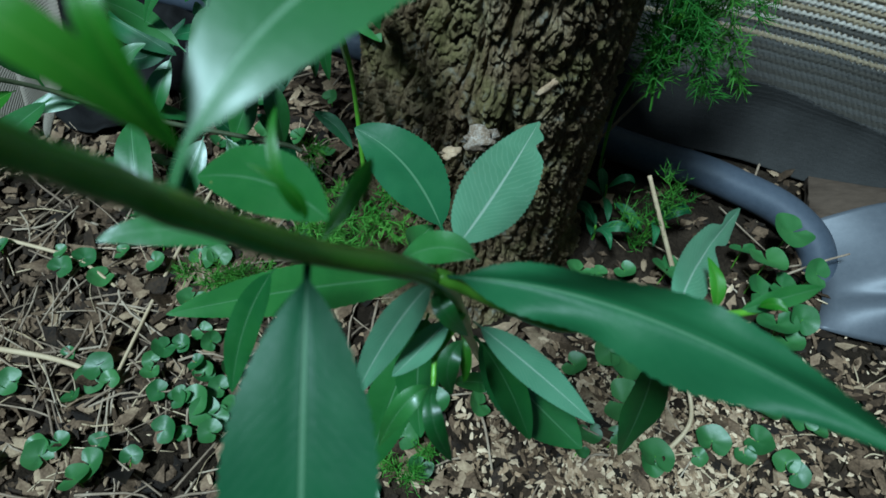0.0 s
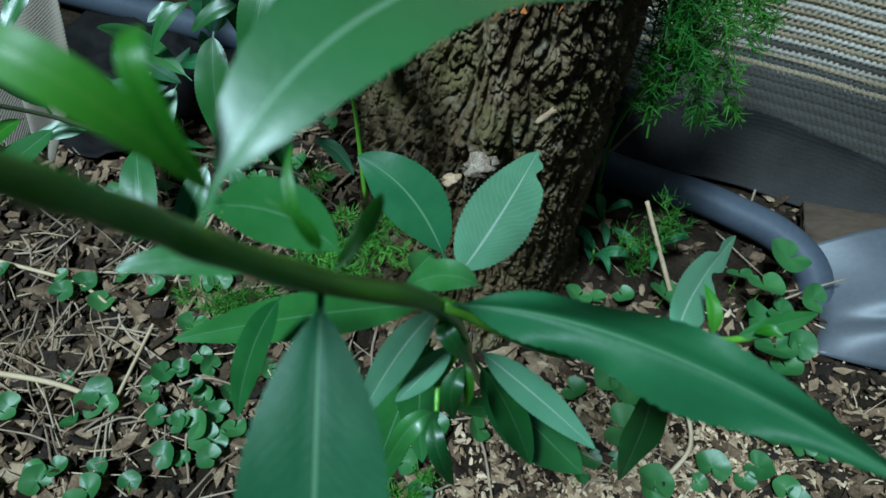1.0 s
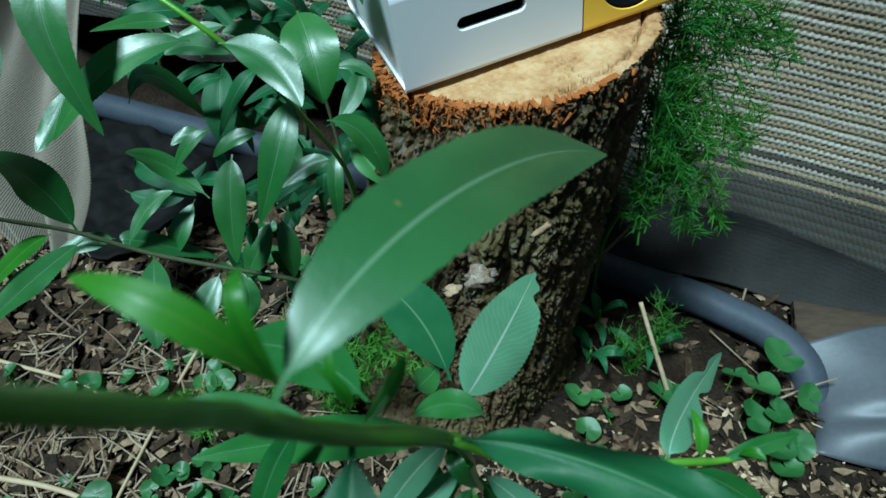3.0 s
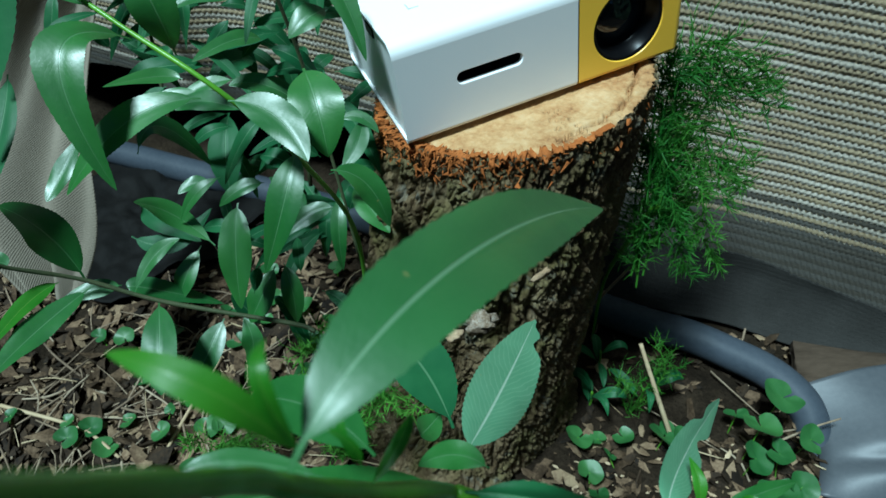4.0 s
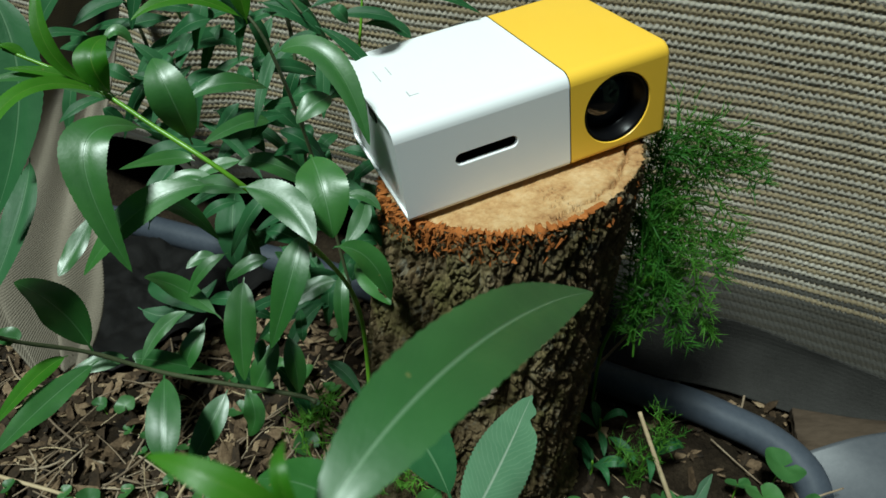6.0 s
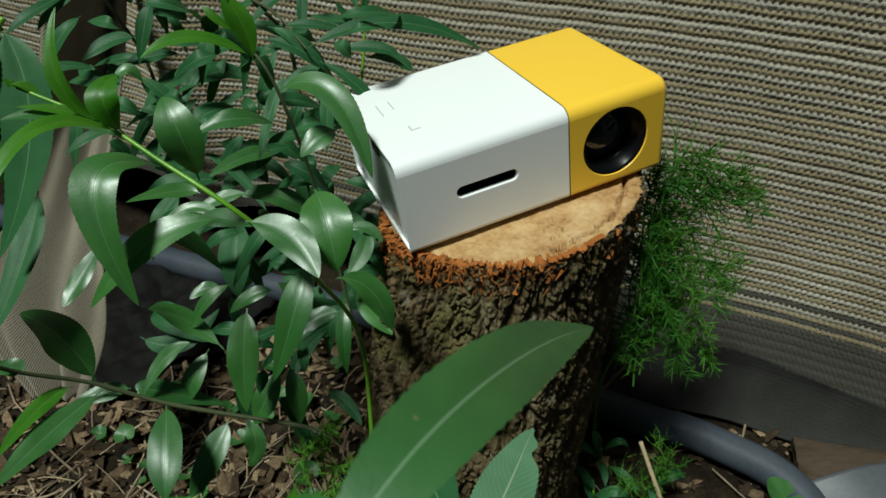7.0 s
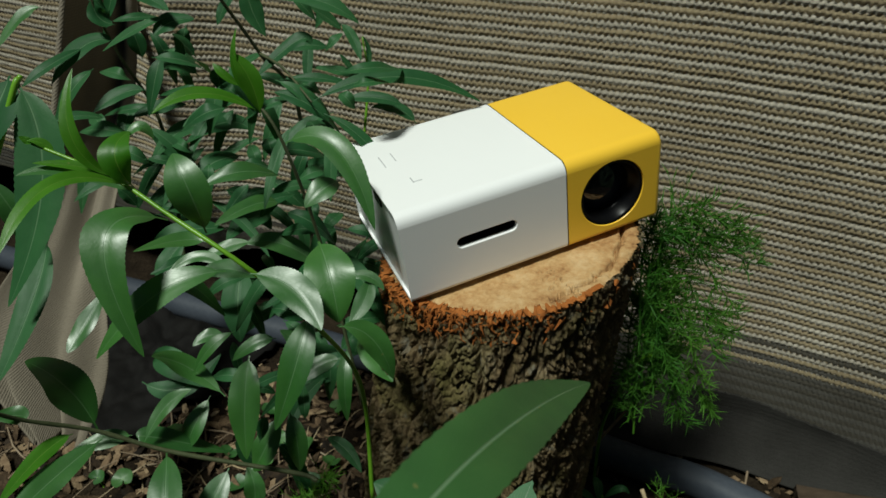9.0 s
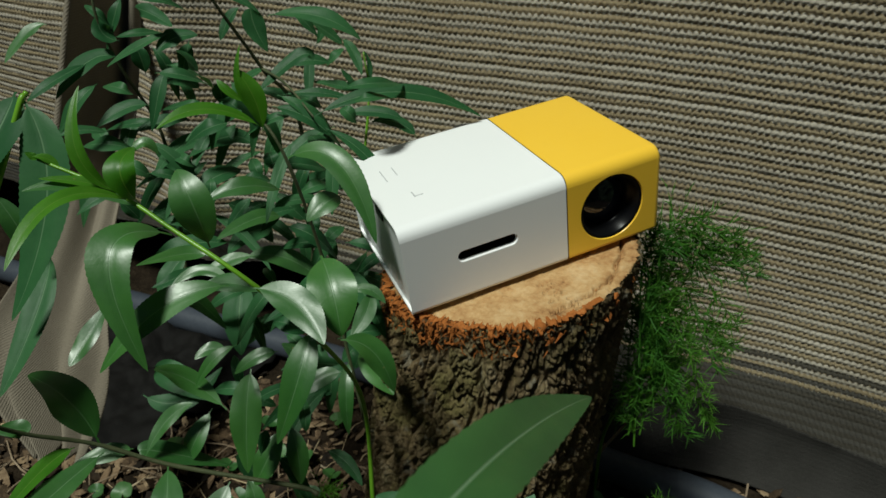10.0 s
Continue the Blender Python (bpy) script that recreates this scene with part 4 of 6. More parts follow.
leaf(bush_m, (-0.1417, 0.2122, 0.3299), (-0.1512, 0.2093, 0.3460), (-0.1517, 0.2227, 0.3636), 0.0057, young=True)
leaf(bush_m, (-0.1359, 0.2090, 0.3258), (-0.1524, 0.2089, 0.3345), (-0.1674, 0.2007, 0.3367), 0.0075)
leaf(bush_m, (-0.1365, 0.2097, 0.3275), (-0.1510, 0.1928, 0.3390), (-0.1581, 0.1680, 0.3294), 0.0071, young=True)
leaf(bush_m, (-0.1466, 0.2109, 0.3321), (-0.1524, 0.2096, 0.3358), (-0.1634, 0.2047, 0.3392), 0.0046, young=True)
leaf(bush_m, (-0.1681, 0.2155, 0.3407), (-0.1694, 0.2152, 0.3418), (-0.1713, 0.2148, 0.3434), 0.0030, young=True)
leaf(bush_m, (-0.1626, 0.2170, 0.3370), (-0.1660, 0.2167, 0.3405), (-0.1694, 0.2151, 0.3417), 0.0035, young=True)
leaf(bush_m, (-0.0967, 0.2061, 0.2931), (-0.1127, 0.2133, 0.2925), (-0.1226, 0.2131, 0.2886), 0.0087)
stem(bush_m, [(-0.0686, 0.2478, 0.1701), (-0.0867, 0.2704, 0.2570), (-0.0984, 0.2676, 0.3151), (-0.1100, 0.2732, 0.3336), (-0.1184, 0.2743, 0.3426)], 0.0009, 0.0005, woody=True)
leaf(bush_m, (-0.0984, 0.2682, 0.3161), (-0.0760, 0.2585, 0.3200), (-0.0601, 0.2417, 0.2915), 0.0134)
leaf(bush_m, (-0.0986, 0.2573, 0.3066), (-0.1111, 0.2467, 0.3148), (-0.1247, 0.2401, 0.3115), 0.0097)
leaf(bush_m, (-0.1076, 0.2716, 0.3283), (-0.1270, 0.2646, 0.3392), (-0.1429, 0.2511, 0.3358), 0.0072, young=True)
leaf(bush_m, (-0.1076, 0.2711, 0.3272), (-0.1095, 0.2710, 0.3417), (-0.1158, 0.2731, 0.3522), 0.0100, young=True)
leaf(bush_m, (-0.1089, 0.2730, 0.3325), (-0.1149, 0.2712, 0.3461), (-0.1136, 0.2767, 0.3611), 0.0033, young=True)
leaf(bush_m, (-0.1140, 0.2739, 0.3381), (-0.1195, 0.2721, 0.3434), (-0.1243, 0.2743, 0.3476), 0.0043, young=True)
leaf(bush_m, (-0.0775, 0.2731, 0.2963), (-0.0845, 0.2660, 0.2960), (-0.0915, 0.2610, 0.2899), 0.0124)
stem(bush_m, [(-0.0902, 0.2171, 0.1633), (-0.1007, 0.2187, 0.1669), (-0.1521, 0.2134, 0.1881), (-0.1808, 0.2088, 0.2080), (-0.1984, 0.1978, 0.2267), (-0.2049, 0.1899, 0.2412)], 0.0012, 0.0008, woody=True)
leaf(bush_m, (-0.1799, 0.2095, 0.2080), (-0.1876, 0.2121, 0.2318), (-0.1984, 0.2101, 0.2474), 0.0192, face=(0.1, -0.2, 0.95))
leaf(bush_m, (-0.1778, 0.2072, 0.2046), (-0.1891, 0.1830, 0.2071), (-0.1963, 0.1581, 0.2088), 0.0135)
leaf(bush_m, (-0.1880, 0.2054, 0.2100), (-0.1955, 0.1920, 0.2116), (-0.2000, 0.1688, 0.2118), 0.0090, young=True)
leaf(bush_m, (-0.1553, 0.2130, 0.1894), (-0.1488, 0.1891, 0.1879), (-0.1468, 0.1733, 0.1762), 0.0171)
leaf(bush_m, (-0.1645, 0.2128, 0.1942), (-0.1562, 0.2235, 0.2065), (-0.1445, 0.2286, 0.2127), 0.0080)
leaf(bush_m, (-0.1691, 0.2171, 0.1933), (-0.1606, 0.2195, 0.1906), (-0.1336, 0.2272, 0.1710), 0.0111)
leaf(bush_m, (-0.1305, 0.2159, 0.1740), (-0.1368, 0.2021, 0.1659), (-0.1467, 0.1904, 0.1493), 0.0144)
leaf(bush_m, (-0.1984, 0.1982, 0.2270), (-0.2016, 0.1981, 0.2296), (-0.2090, 0.1940, 0.2323), 0.0088)
leaf(bush_m, (-0.1712, 0.2174, 0.1948), (-0.1812, 0.2128, 0.1970), (-0.1947, 0.2079, 0.1945), 0.0094)
leaf(bush_m, (-0.1174, 0.2340, 0.2289), (-0.1184, 0.2197, 0.2143), (-0.1182, 0.2082, 0.1900), 0.0156)
leaf(bush_m, (-0.1090, 0.2381, 0.1859), (-0.1150, 0.2263, 0.1771), (-0.1220, 0.2224, 0.1629), 0.0138)
leaf(bush_m, (-0.1052, 0.2397, 0.1862), (-0.1011, 0.2303, 0.1766), (-0.1005, 0.2254, 0.1592), 0.0116)
leaf(bush_m, (-0.0759, 0.2300, 0.2501), (-0.0625, 0.2320, 0.2421), (-0.0532, 0.2265, 0.2229), 0.0131)
leaf(bush_m, (-0.0739, 0.2359, 0.2331), (-0.0741, 0.2222, 0.2256), (-0.0733, 0.2168, 0.2061), 0.0076)
leaf(bush_m, (-0.0778, 0.2392, 0.2223), (-0.0886, 0.2357, 0.2210), (-0.0985, 0.2280, 0.2157), 0.0101)
leaf(bush_m, (-0.1022, 0.2268, 0.2460), (-0.1110, 0.2236, 0.2457), (-0.1201, 0.2207, 0.2386), 0.0075)
leaf(bush_m, (-0.1291, 0.2265, 0.2108), (-0.1454, 0.2317, 0.2242), (-0.1553, 0.2239, 0.2375), 0.0109)
leaf(bush_m, (-0.1239, 0.2396, 0.2382), (-0.1336, 0.2326, 0.2347), (-0.1423, 0.2301, 0.2208), 0.0065)
leaf(bush_m, (-0.0645, 0.2561, 0.2575), (-0.0669, 0.2497, 0.2490), (-0.0734, 0.2424, 0.2407), 0.0097)
leaf(bush_m, (-0.0750, 0.2544, 0.2571), (-0.0657, 0.2560, 0.2576), (-0.0581, 0.2529, 0.2520), 0.0063)
leaf(bush_m, (-0.1332, 0.2511, 0.2238), (-0.1400, 0.2501, 0.2261), (-0.1467, 0.2451, 0.2238), 0.0075)
leaf(bush_m, (-0.1362, 0.2593, 0.2724), (-0.1461, 0.2567, 0.2752), (-0.1591, 0.2404, 0.2801), 0.0085)
leaf(bush_m, (-0.1204, 0.2394, 0.2710), (-0.1351, 0.2476, 0.2732), (-0.1470, 0.2395, 0.2693), 0.0063)
leaf(bush_m, (-0.1172, 0.2644, 0.2695), (-0.1280, 0.2604, 0.2692), (-0.1376, 0.2546, 0.2660), 0.0075)
leaf(bush_m, (-0.1122, 0.3008, 0.2680), (-0.1216, 0.2896, 0.2739), (-0.1358, 0.2720, 0.2728), 0.0107)
leaf(bush_m, (-0.0907, 0.2871, 0.2375), (-0.1107, 0.2909, 0.2504), (-0.1277, 0.2871, 0.2525), 0.0127)
leaf(bush_m, (-0.1689, 0.2661, 0.2293), (-0.1596, 0.2768, 0.2375), (-0.1421, 0.2791, 0.2127), 0.0114)
leaf(bush_m, (-0.1409, 0.2386, 0.1985), (-0.1475, 0.2257, 0.1895), (-0.1517, 0.2258, 0.1775), 0.0111)
leaf(bush_m, (-0.1312, 0.2370, 0.1512), (-0.1253, 0.2268, 0.1413), (-0.1299, 0.2228, 0.1272), 0.0121)
leaf(bush_m, (-0.0928, 0.2418, 0.2137), (-0.0977, 0.2478, 0.2219), (-0.1072, 0.2511, 0.2289), 0.0104)
stem(back_b, [(-0.1056, 0.3221, 0.1647), (-0.1128, 0.3729, 0.2822), (-0.1305, 0.3721, 0.3183), (-0.1448, 0.3572, 0.3541), (-0.1501, 0.3488, 0.3714)], 0.0012, 0.0007, woody=True)
stem(back_b, [(-0.1787, 0.3286, 0.2017), (-0.1825, 0.3506, 0.2809), (-0.1962, 0.3507, 0.3243), (-0.1999, 0.3457, 0.3506), (-0.2005, 0.3501, 0.3700)], 0.001, 0.0006, woody=True)
stem(back_b, [(-0.0825, 0.3879, 0.1957), (-0.0819, 0.4017, 0.2389), (-0.0781, 0.4225, 0.2840), (-0.0813, 0.4313, 0.3098)], 0.0014, 0.0004)
leaf(back_b, (-0.0950, 0.3180, 0.3138), (-0.0554, 0.3310, 0.3225), (-0.0128, 0.3380, 0.3072), 0.0108, dull=True)
stem(back_b, [(-0.1305, 0.3721, 0.3183), (-0.1127, 0.3451, 0.3200), (-0.0950, 0.3180, 0.3138)], 0.0008, 0.0005, woody=True)
leaf(back_b, (-0.0474, 0.4053, 0.2646), (-0.0598, 0.4086, 0.2731), (-0.0756, 0.4076, 0.2733), 0.0108, dull=True)
leaf(back_b, (-0.0799, 0.4230, 0.2856), (-0.0955, 0.4231, 0.2908), (-0.1133, 0.4211, 0.2934), 0.0081, dull=True)
leaf(back_b, (-0.0799, 0.4236, 0.2873), (-0.0773, 0.4285, 0.3001), (-0.0813, 0.4315, 0.3105), 0.0037, dull=True)
leaf(back_b, (-0.0816, 0.4222, 0.2841), (-0.0886, 0.4245, 0.2923), (-0.0953, 0.4265, 0.3005), 0.0052, dull=True)
leaf(back_b, (-0.1238, 0.3717, 0.3467), (-0.0969, 0.3670, 0.3485), (-0.0759, 0.3665, 0.3368), 0.0124, dull=True)
leaf(back_b, (-0.1656, 0.3474, 0.3442), (-0.1791, 0.3408, 0.3404), (-0.1899, 0.3225, 0.3348), 0.0062, dull=True)
leaf(back_b, (-0.1737, 0.3413, 0.3349), (-0.1659, 0.3465, 0.3417), (-0.1547, 0.3507, 0.3421), 0.0124, dull=True)
leaf(back_b, (-0.1928, 0.3435, 0.3324), (-0.2053, 0.3375, 0.3327), (-0.2145, 0.3162, 0.3209), 0.0121, dull=True)
leaf(back_b, (-0.2054, 0.3370, 0.3315), (-0.2142, 0.3196, 0.3292), (-0.2249, 0.3102, 0.3217), 0.0074, dull=True)
leaf(back_b, (-0.1821, 0.3398, 0.3094), (-0.1925, 0.3352, 0.3095), (-0.2045, 0.3262, 0.3027), 0.0102, dull=True)
leaf(back_b, (-0.1580, 0.3508, 0.3131), (-0.1683, 0.3499, 0.3207), (-0.1805, 0.3438, 0.3177), 0.0127, dull=True)
leaf(back_b, (-0.1619, 0.3577, 0.3371), (-0.1653, 0.3532, 0.3270), (-0.1720, 0.3571, 0.3135), 0.0115, dull=True)
leaf(back_b, (-0.1344, 0.3559, 0.3070), (-0.1109, 0.3684, 0.3260), (-0.1023, 0.3695, 0.3243), 0.0102, dull=True)
leaf(back_b, (-0.1504, 0.3436, 0.2897), (-0.1676, 0.3370, 0.2892), (-0.1771, 0.3171, 0.2813), 0.0115, dull=True)
leaf(back_b, (-0.1937, 0.3397, 0.2938), (-0.1809, 0.3470, 0.2972), (-0.1678, 0.3521, 0.2969), 0.0098, dull=True)
leaf(back_b, (-0.1325, 0.3464, 0.2838), (-0.1462, 0.3454, 0.2906), (-0.1620, 0.3264, 0.2870), 0.0134, dull=True)
leaf(back_b, (-0.1864, 0.3407, 0.2887), (-0.1765, 0.3404, 0.2793), (-0.1688, 0.3403, 0.2728), 0.0131, dull=True)
leaf(back_b, (-0.1384, 0.3396, 0.2737), (-0.1493, 0.3261, 0.2771), (-0.1573, 0.3196, 0.2706), 0.0136, dull=True)
leaf(back_b, (-0.1920, 0.3463, 0.3399), (-0.1984, 0.3446, 0.3443), (-0.1997, 0.3461, 0.3518), 0.0102, dull=True)
leaf(back_b, (-0.1807, 0.3447, 0.3565), (-0.1742, 0.3466, 0.3535), (-0.1620, 0.3391, 0.3492), 0.0105, dull=True)
leaf(back_b, (-0.1317, 0.3708, 0.3510), (-0.1310, 0.3689, 0.3430), (-0.1249, 0.3664, 0.3294), 0.0127, dull=True)
leaf(back_b, (-0.1371, 0.3695, 0.3512), (-0.1428, 0.3665, 0.3463), (-0.1476, 0.3621, 0.3360), 0.0076, dull=True)
leaf(back_b, (-0.1954, 0.2932, 0.3624), (-0.2019, 0.2889, 0.3601), (-0.2047, 0.2726, 0.3529), 0.0066)
leaf(back_b, (-0.1000, 0.3949, 0.2764), (-0.1003, 0.3815, 0.2715), (-0.0988, 0.3775, 0.2625), 0.0103, dull=True)
leaf(back_b, (-0.0935, 0.3826, 0.2486), (-0.1054, 0.3704, 0.2510), (-0.1184, 0.3618, 0.2403), 0.0151, dull=True)
leaf(back_b, (-0.1288, 0.3425, 0.2326), (-0.1384, 0.3317, 0.2392), (-0.1498, 0.3221, 0.2304), 0.0163, dull=True)
leaf(back_b, (-0.1462, 0.3325, 0.2074), (-0.1460, 0.3124, 0.1984), (-0.1435, 0.2963, 0.1789), 0.0201, dull=True)
leaf(back_b, (-0.1725, 0.3245, 0.2284), (-0.1805, 0.3167, 0.2224), (-0.1854, 0.3058, 0.2111), 0.0134, dull=True)
leaf(back_b, (-0.1696, 0.3218, 0.2227), (-0.1742, 0.3081, 0.2248), (-0.1858, 0.3009, 0.2226), 0.0085, dull=True)
leaf(back_b, (-0.1541, 0.3449, 0.2494), (-0.1409, 0.3450, 0.2422), (-0.1287, 0.3390, 0.2271), 0.0154, dull=True)
leaf(back_b, (-0.0779, 0.3778, 0.1980), (-0.0863, 0.3504, 0.1953), (-0.0930, 0.3455, 0.1901), 0.0141, dull=True)
leaf(back_b, (-0.1898, 0.2883, 0.1774), (-0.1814, 0.2874, 0.1719), (-0.1577, 0.2759, 0.1642), 0.0179, dull=True)
leaf(back_b, (-0.1977, 0.2827, 0.1611), (-0.1748, 0.2792, 0.1605), (-0.1561, 0.2969, 0.1695), 0.0137, dull=True)
leaf(back_b, (-0.0729, 0.2804, 0.2025), (-0.0660, 0.2656, 0.2005), (-0.0551, 0.2493, 0.1973), 0.0152)
stem(side_s, [(-0.2294, 0.1871, 0.1903), (-0.2158, 0.2252, 0.2794), (-0.1933, 0.2498, 0.3395), (-0.1894, 0.2558, 0.3482)], 0.0018, 0.001)
leaf(side_s, (-0.1911, 0.2542, 0.3466), (-0.1811, 0.2339, 0.3177), (-0.1947, 0.2092, 0.2760), 0.0204, dull=True)
leaf(side_s, (-0.1943, 0.2440, 0.2829), (-0.1929, 0.2218, 0.2712), (-0.2007, 0.1956, 0.2499), 0.0130, dull=True)
leaf(side_s, (-0.1913, 0.2695, 0.2395), (-0.1990, 0.2547, 0.2275), (-0.2046, 0.2437, 0.2199), 0.0109)
leaf(side_s, (-0.1975, 0.2622, 0.3456), (-0.1996, 0.2437, 0.3354), (-0.2090, 0.2288, 0.3200), 0.0226, dull=True)
leaf(side_s, (-0.2006, 0.2337, 0.3174), (-0.1933, 0.2301, 0.3027), (-0.1918, 0.2318, 0.2831), 0.0101)
leaf(bush_m, (-0.1341, 0.3239, 0.3283), (-0.1271, 0.3194, 0.3225), (-0.1238, 0.3207, 0.3071), 0.0106, dull=True)
leaf(bush_m, (-0.0882, 0.2998, 0.2781), (-0.1017, 0.2945, 0.2817), (-0.1128, 0.2897, 0.2798), 0.0069, dull=True)
leaf(bush_m, (-0.1451, 0.3128, 0.2522), (-0.1375, 0.3163, 0.2616), (-0.1322, 0.3208, 0.2669), 0.0079, dull=True)
leaf(bush_m, (-0.1096, 0.3315, 0.2634), (-0.0997, 0.3320, 0.2690), (-0.0940, 0.3441, 0.2636), 0.0095, dull=True)
leaf(bush_m, (-0.1143, 0.3311, 0.3194), (-0.0963, 0.3268, 0.3103), (-0.0842, 0.3393, 0.2848), 0.0089, dull=True)
leaf(bush_m, (-0.1337, 0.3030, 0.2605), (-0.1184, 0.3063, 0.2663), (-0.1082, 0.3178, 0.2629), 0.0083, dull=True)
leaf(bush_m, (-0.1036, 0.3072, 0.3063), (-0.1097, 0.2955, 0.2947), (-0.1140, 0.2788, 0.2772), 0.0067, dull=True)
leaf(bush_m, (-0.1054, 0.3330, 0.3092), (-0.1191, 0.3251, 0.3086), (-0.1371, 0.3397, 0.2919), 0.0073, dull=True)
leaf(bush_m, (-0.1242, 0.3372, 0.3145), (-0.1260, 0.3287, 0.3059), (-0.1326, 0.3344, 0.2820), 0.0079, dull=True)
leaf(bush_m, (-0.1064, 0.2844, 0.2730), (-0.0927, 0.2805, 0.2697), (-0.0841, 0.2897, 0.2503), 0.0092, dull=True)
leaf(bush_m, (-0.1312, 0.3051, 0.3157), (-0.1407, 0.2974, 0.3158), (-0.1543, 0.3040, 0.3037), 0.0105, dull=True)
leaf(bush_m, (-0.0801, 0.3410, 0.2582), (-0.0646, 0.3376, 0.2576), (-0.0528, 0.3537, 0.2383), 0.0099, dull=True)
leaf(bush_m, (-0.1254, 0.3058, 0.2552), (-0.1186, 0.3077, 0.2630), (-0.1138, 0.3106, 0.2662), 0.0084, dull=True)
leaf(bush_m, (-0.1529, 0.3422, 0.2944), (-0.1571, 0.3342, 0.2902), (-0.1601, 0.3228, 0.2806), 0.0072, dull=True)
leaf(bush_m, (-0.0899, 0.3190, 0.3076), (-0.0714, 0.3127, 0.2980), (-0.0565, 0.3108, 0.2773), 0.0074, dull=True)
leaf(bush_m, (-0.1427, 0.3092, 0.3375), (-0.1460, 0.3061, 0.3449), (-0.1482, 0.3015, 0.3495), 0.0086, dull=True)
leaf(bush_m, (-0.1303, 0.2760, 0.2687), (-0.1465, 0.2678, 0.2733), (-0.1622, 0.2655, 0.2685), 0.0109, dull=True)
leaf(bush_m, (-0.1160, 0.3251, 0.3158), (-0.1002, 0.3228, 0.3125), (-0.0880, 0.3221, 0.3023), 0.0104, dull=True)
leaf(bush_m, (-0.0840, 0.3008, 0.3034), (-0.0839, 0.2922, 0.2953), (-0.0842, 0.2834, 0.2794), 0.0075, dull=True)
leaf(bush_m, (-0.0807, 0.3138, 0.3297), (-0.0644, 0.3127, 0.3334), (-0.0522, 0.3353, 0.3241), 0.0083, dull=True)
leaf(bush_m, (-0.0840, 0.3354, 0.2702), (-0.0841, 0.3362, 0.2805), (-0.0841, 0.3360, 0.2875), 0.0074, dull=True)
leaf(bush_m, (-0.0874, 0.3300, 0.2455), (-0.0965, 0.3184, 0.2373), (-0.1071, 0.3190, 0.2099), 0.0093, dull=True)
leaf(bush_m, (-0.0906, 0.3327, 0.2849), (-0.0957, 0.3316, 0.2937), (-0.1039, 0.3520, 0.2888), 0.0107, dull=True)
leaf(bush_m, (-0.1590, 0.3138, 0.2464), (-0.1630, 0.3124, 0.2547), (-0.1744, 0.3291, 0.2471), 0.0070, dull=True)
leaf(bush_m, (-0.0731, 0.2971, 0.2895), (-0.0633, 0.2879, 0.2795), (-0.0559, 0.2861, 0.2552), 0.0098, dull=True)
leaf(bush_m, (-0.0758, 0.3094, 0.3248), (-0.0649, 0.3078, 0.3287), (-0.0573, 0.3269, 0.3202), 0.0070, dull=True)
leaf(bush_m, (-0.0805, 0.2812, 0.1858), (-0.0999, 0.2772, 0.1914), (-0.1156, 0.2726, 0.1908), 0.0095, dull=True)
leaf(bush_m, (-0.1031, 0.2679, 0.1859), (-0.1185, 0.2600, 0.1882), (-0.1294, 0.2475, 0.1874), 0.0066, dull=True)
leaf(bush_m, (-0.0921, 0.2960, 0.2058), (-0.1019, 0.2946, 0.2129), (-0.1111, 0.2973, 0.2110), 0.0099, dull=True)
leaf(bush_m, (-0.0962, 0.3186, 0.2399), (-0.0897, 0.3198, 0.2473), (-0.0862, 0.3306, 0.2441), 0.0082, dull=True)
leaf(bush_m, (-0.0781, 0.2768, 0.2399), (-0.0994, 0.2681, 0.2405), (-0.1155, 0.2563, 0.2367), 0.0070, dull=True)
leaf(bush_m, (-0.0868, 0.2590, 0.1958), (-0.1044, 0.2481, 0.1949), (-0.1220, 0.2463, 0.1745), 0.0068, dull=True)
leaf(bush_m, (-0.0744, 0.2858, 0.2444), (-0.0655, 0.2877, 0.2525), (-0.0596, 0.3054, 0.2458), 0.0072, dull=True)
leaf(bush_m, (-0.0738, 0.2793, 0.2510), (-0.0888, 0.2731, 0.2526), (-0.1029, 0.2749, 0.2418), 0.0105, dull=True)
leaf(bush_m, (-0.0827, 0.2940, 0.2568), (-0.0983, 0.2891, 0.2611), (-0.1146, 0.2974, 0.2510), 0.0086, dull=True)
leaf(bush_m, (-0.1182, 0.3041, 0.2253), (-0.1287, 0.2910, 0.2191), (-0.1436, 0.2927, 0.1896), 0.0093, dull=True)
leaf(bush_m, (-0.0833, 0.2653, 0.2194), (-0.0685, 0.2661, 0.2240), (-0.0577, 0.2828, 0.2095), 0.0078, dull=True)
leaf(bush_m, (-0.0759, 0.2698, 0.1963), (-0.0877, 0.2629, 0.1971), (-0.1001, 0.2665, 0.1789), 0.0081, dull=True)
leaf(bush_m, (-0.0829, 0.2769, 0.2565), (-0.0694, 0.2668, 0.2470), (-0.0585, 0.2534, 0.2304), 0.0105, dull=True)
leaf(bush_m, (-0.0978, 0.2669, 0.2212), (-0.1063, 0.2657, 0.2285), (-0.1149, 0.2697, 0.2264), 0.0106, dull=True)
leaf(back_b, (-0.2051, 0.3707, 0.2876), (-0.2068, 0.3631, 0.2831), (-0.2077, 0.3513, 0.2730), 0.0107, dull=True)
leaf(back_b, (-0.1199, 0.4187, 0.2474), (-0.1065, 0.4181, 0.2504), (-0.0975, 0.4281, 0.2415), 0.0087, dull=True)
leaf(back_b, (-0.1611, 0.3987, 0.2362), (-0.1481, 0.3988, 0.2379), (-0.1413, 0.4103, 0.2265), 0.0095, dull=True)
leaf(back_b, (-0.1337, 0.4277, 0.2700), (-0.1400, 0.4165, 0.2579), (-0.1473, 0.4093, 0.2328), 0.0092, dull=True)
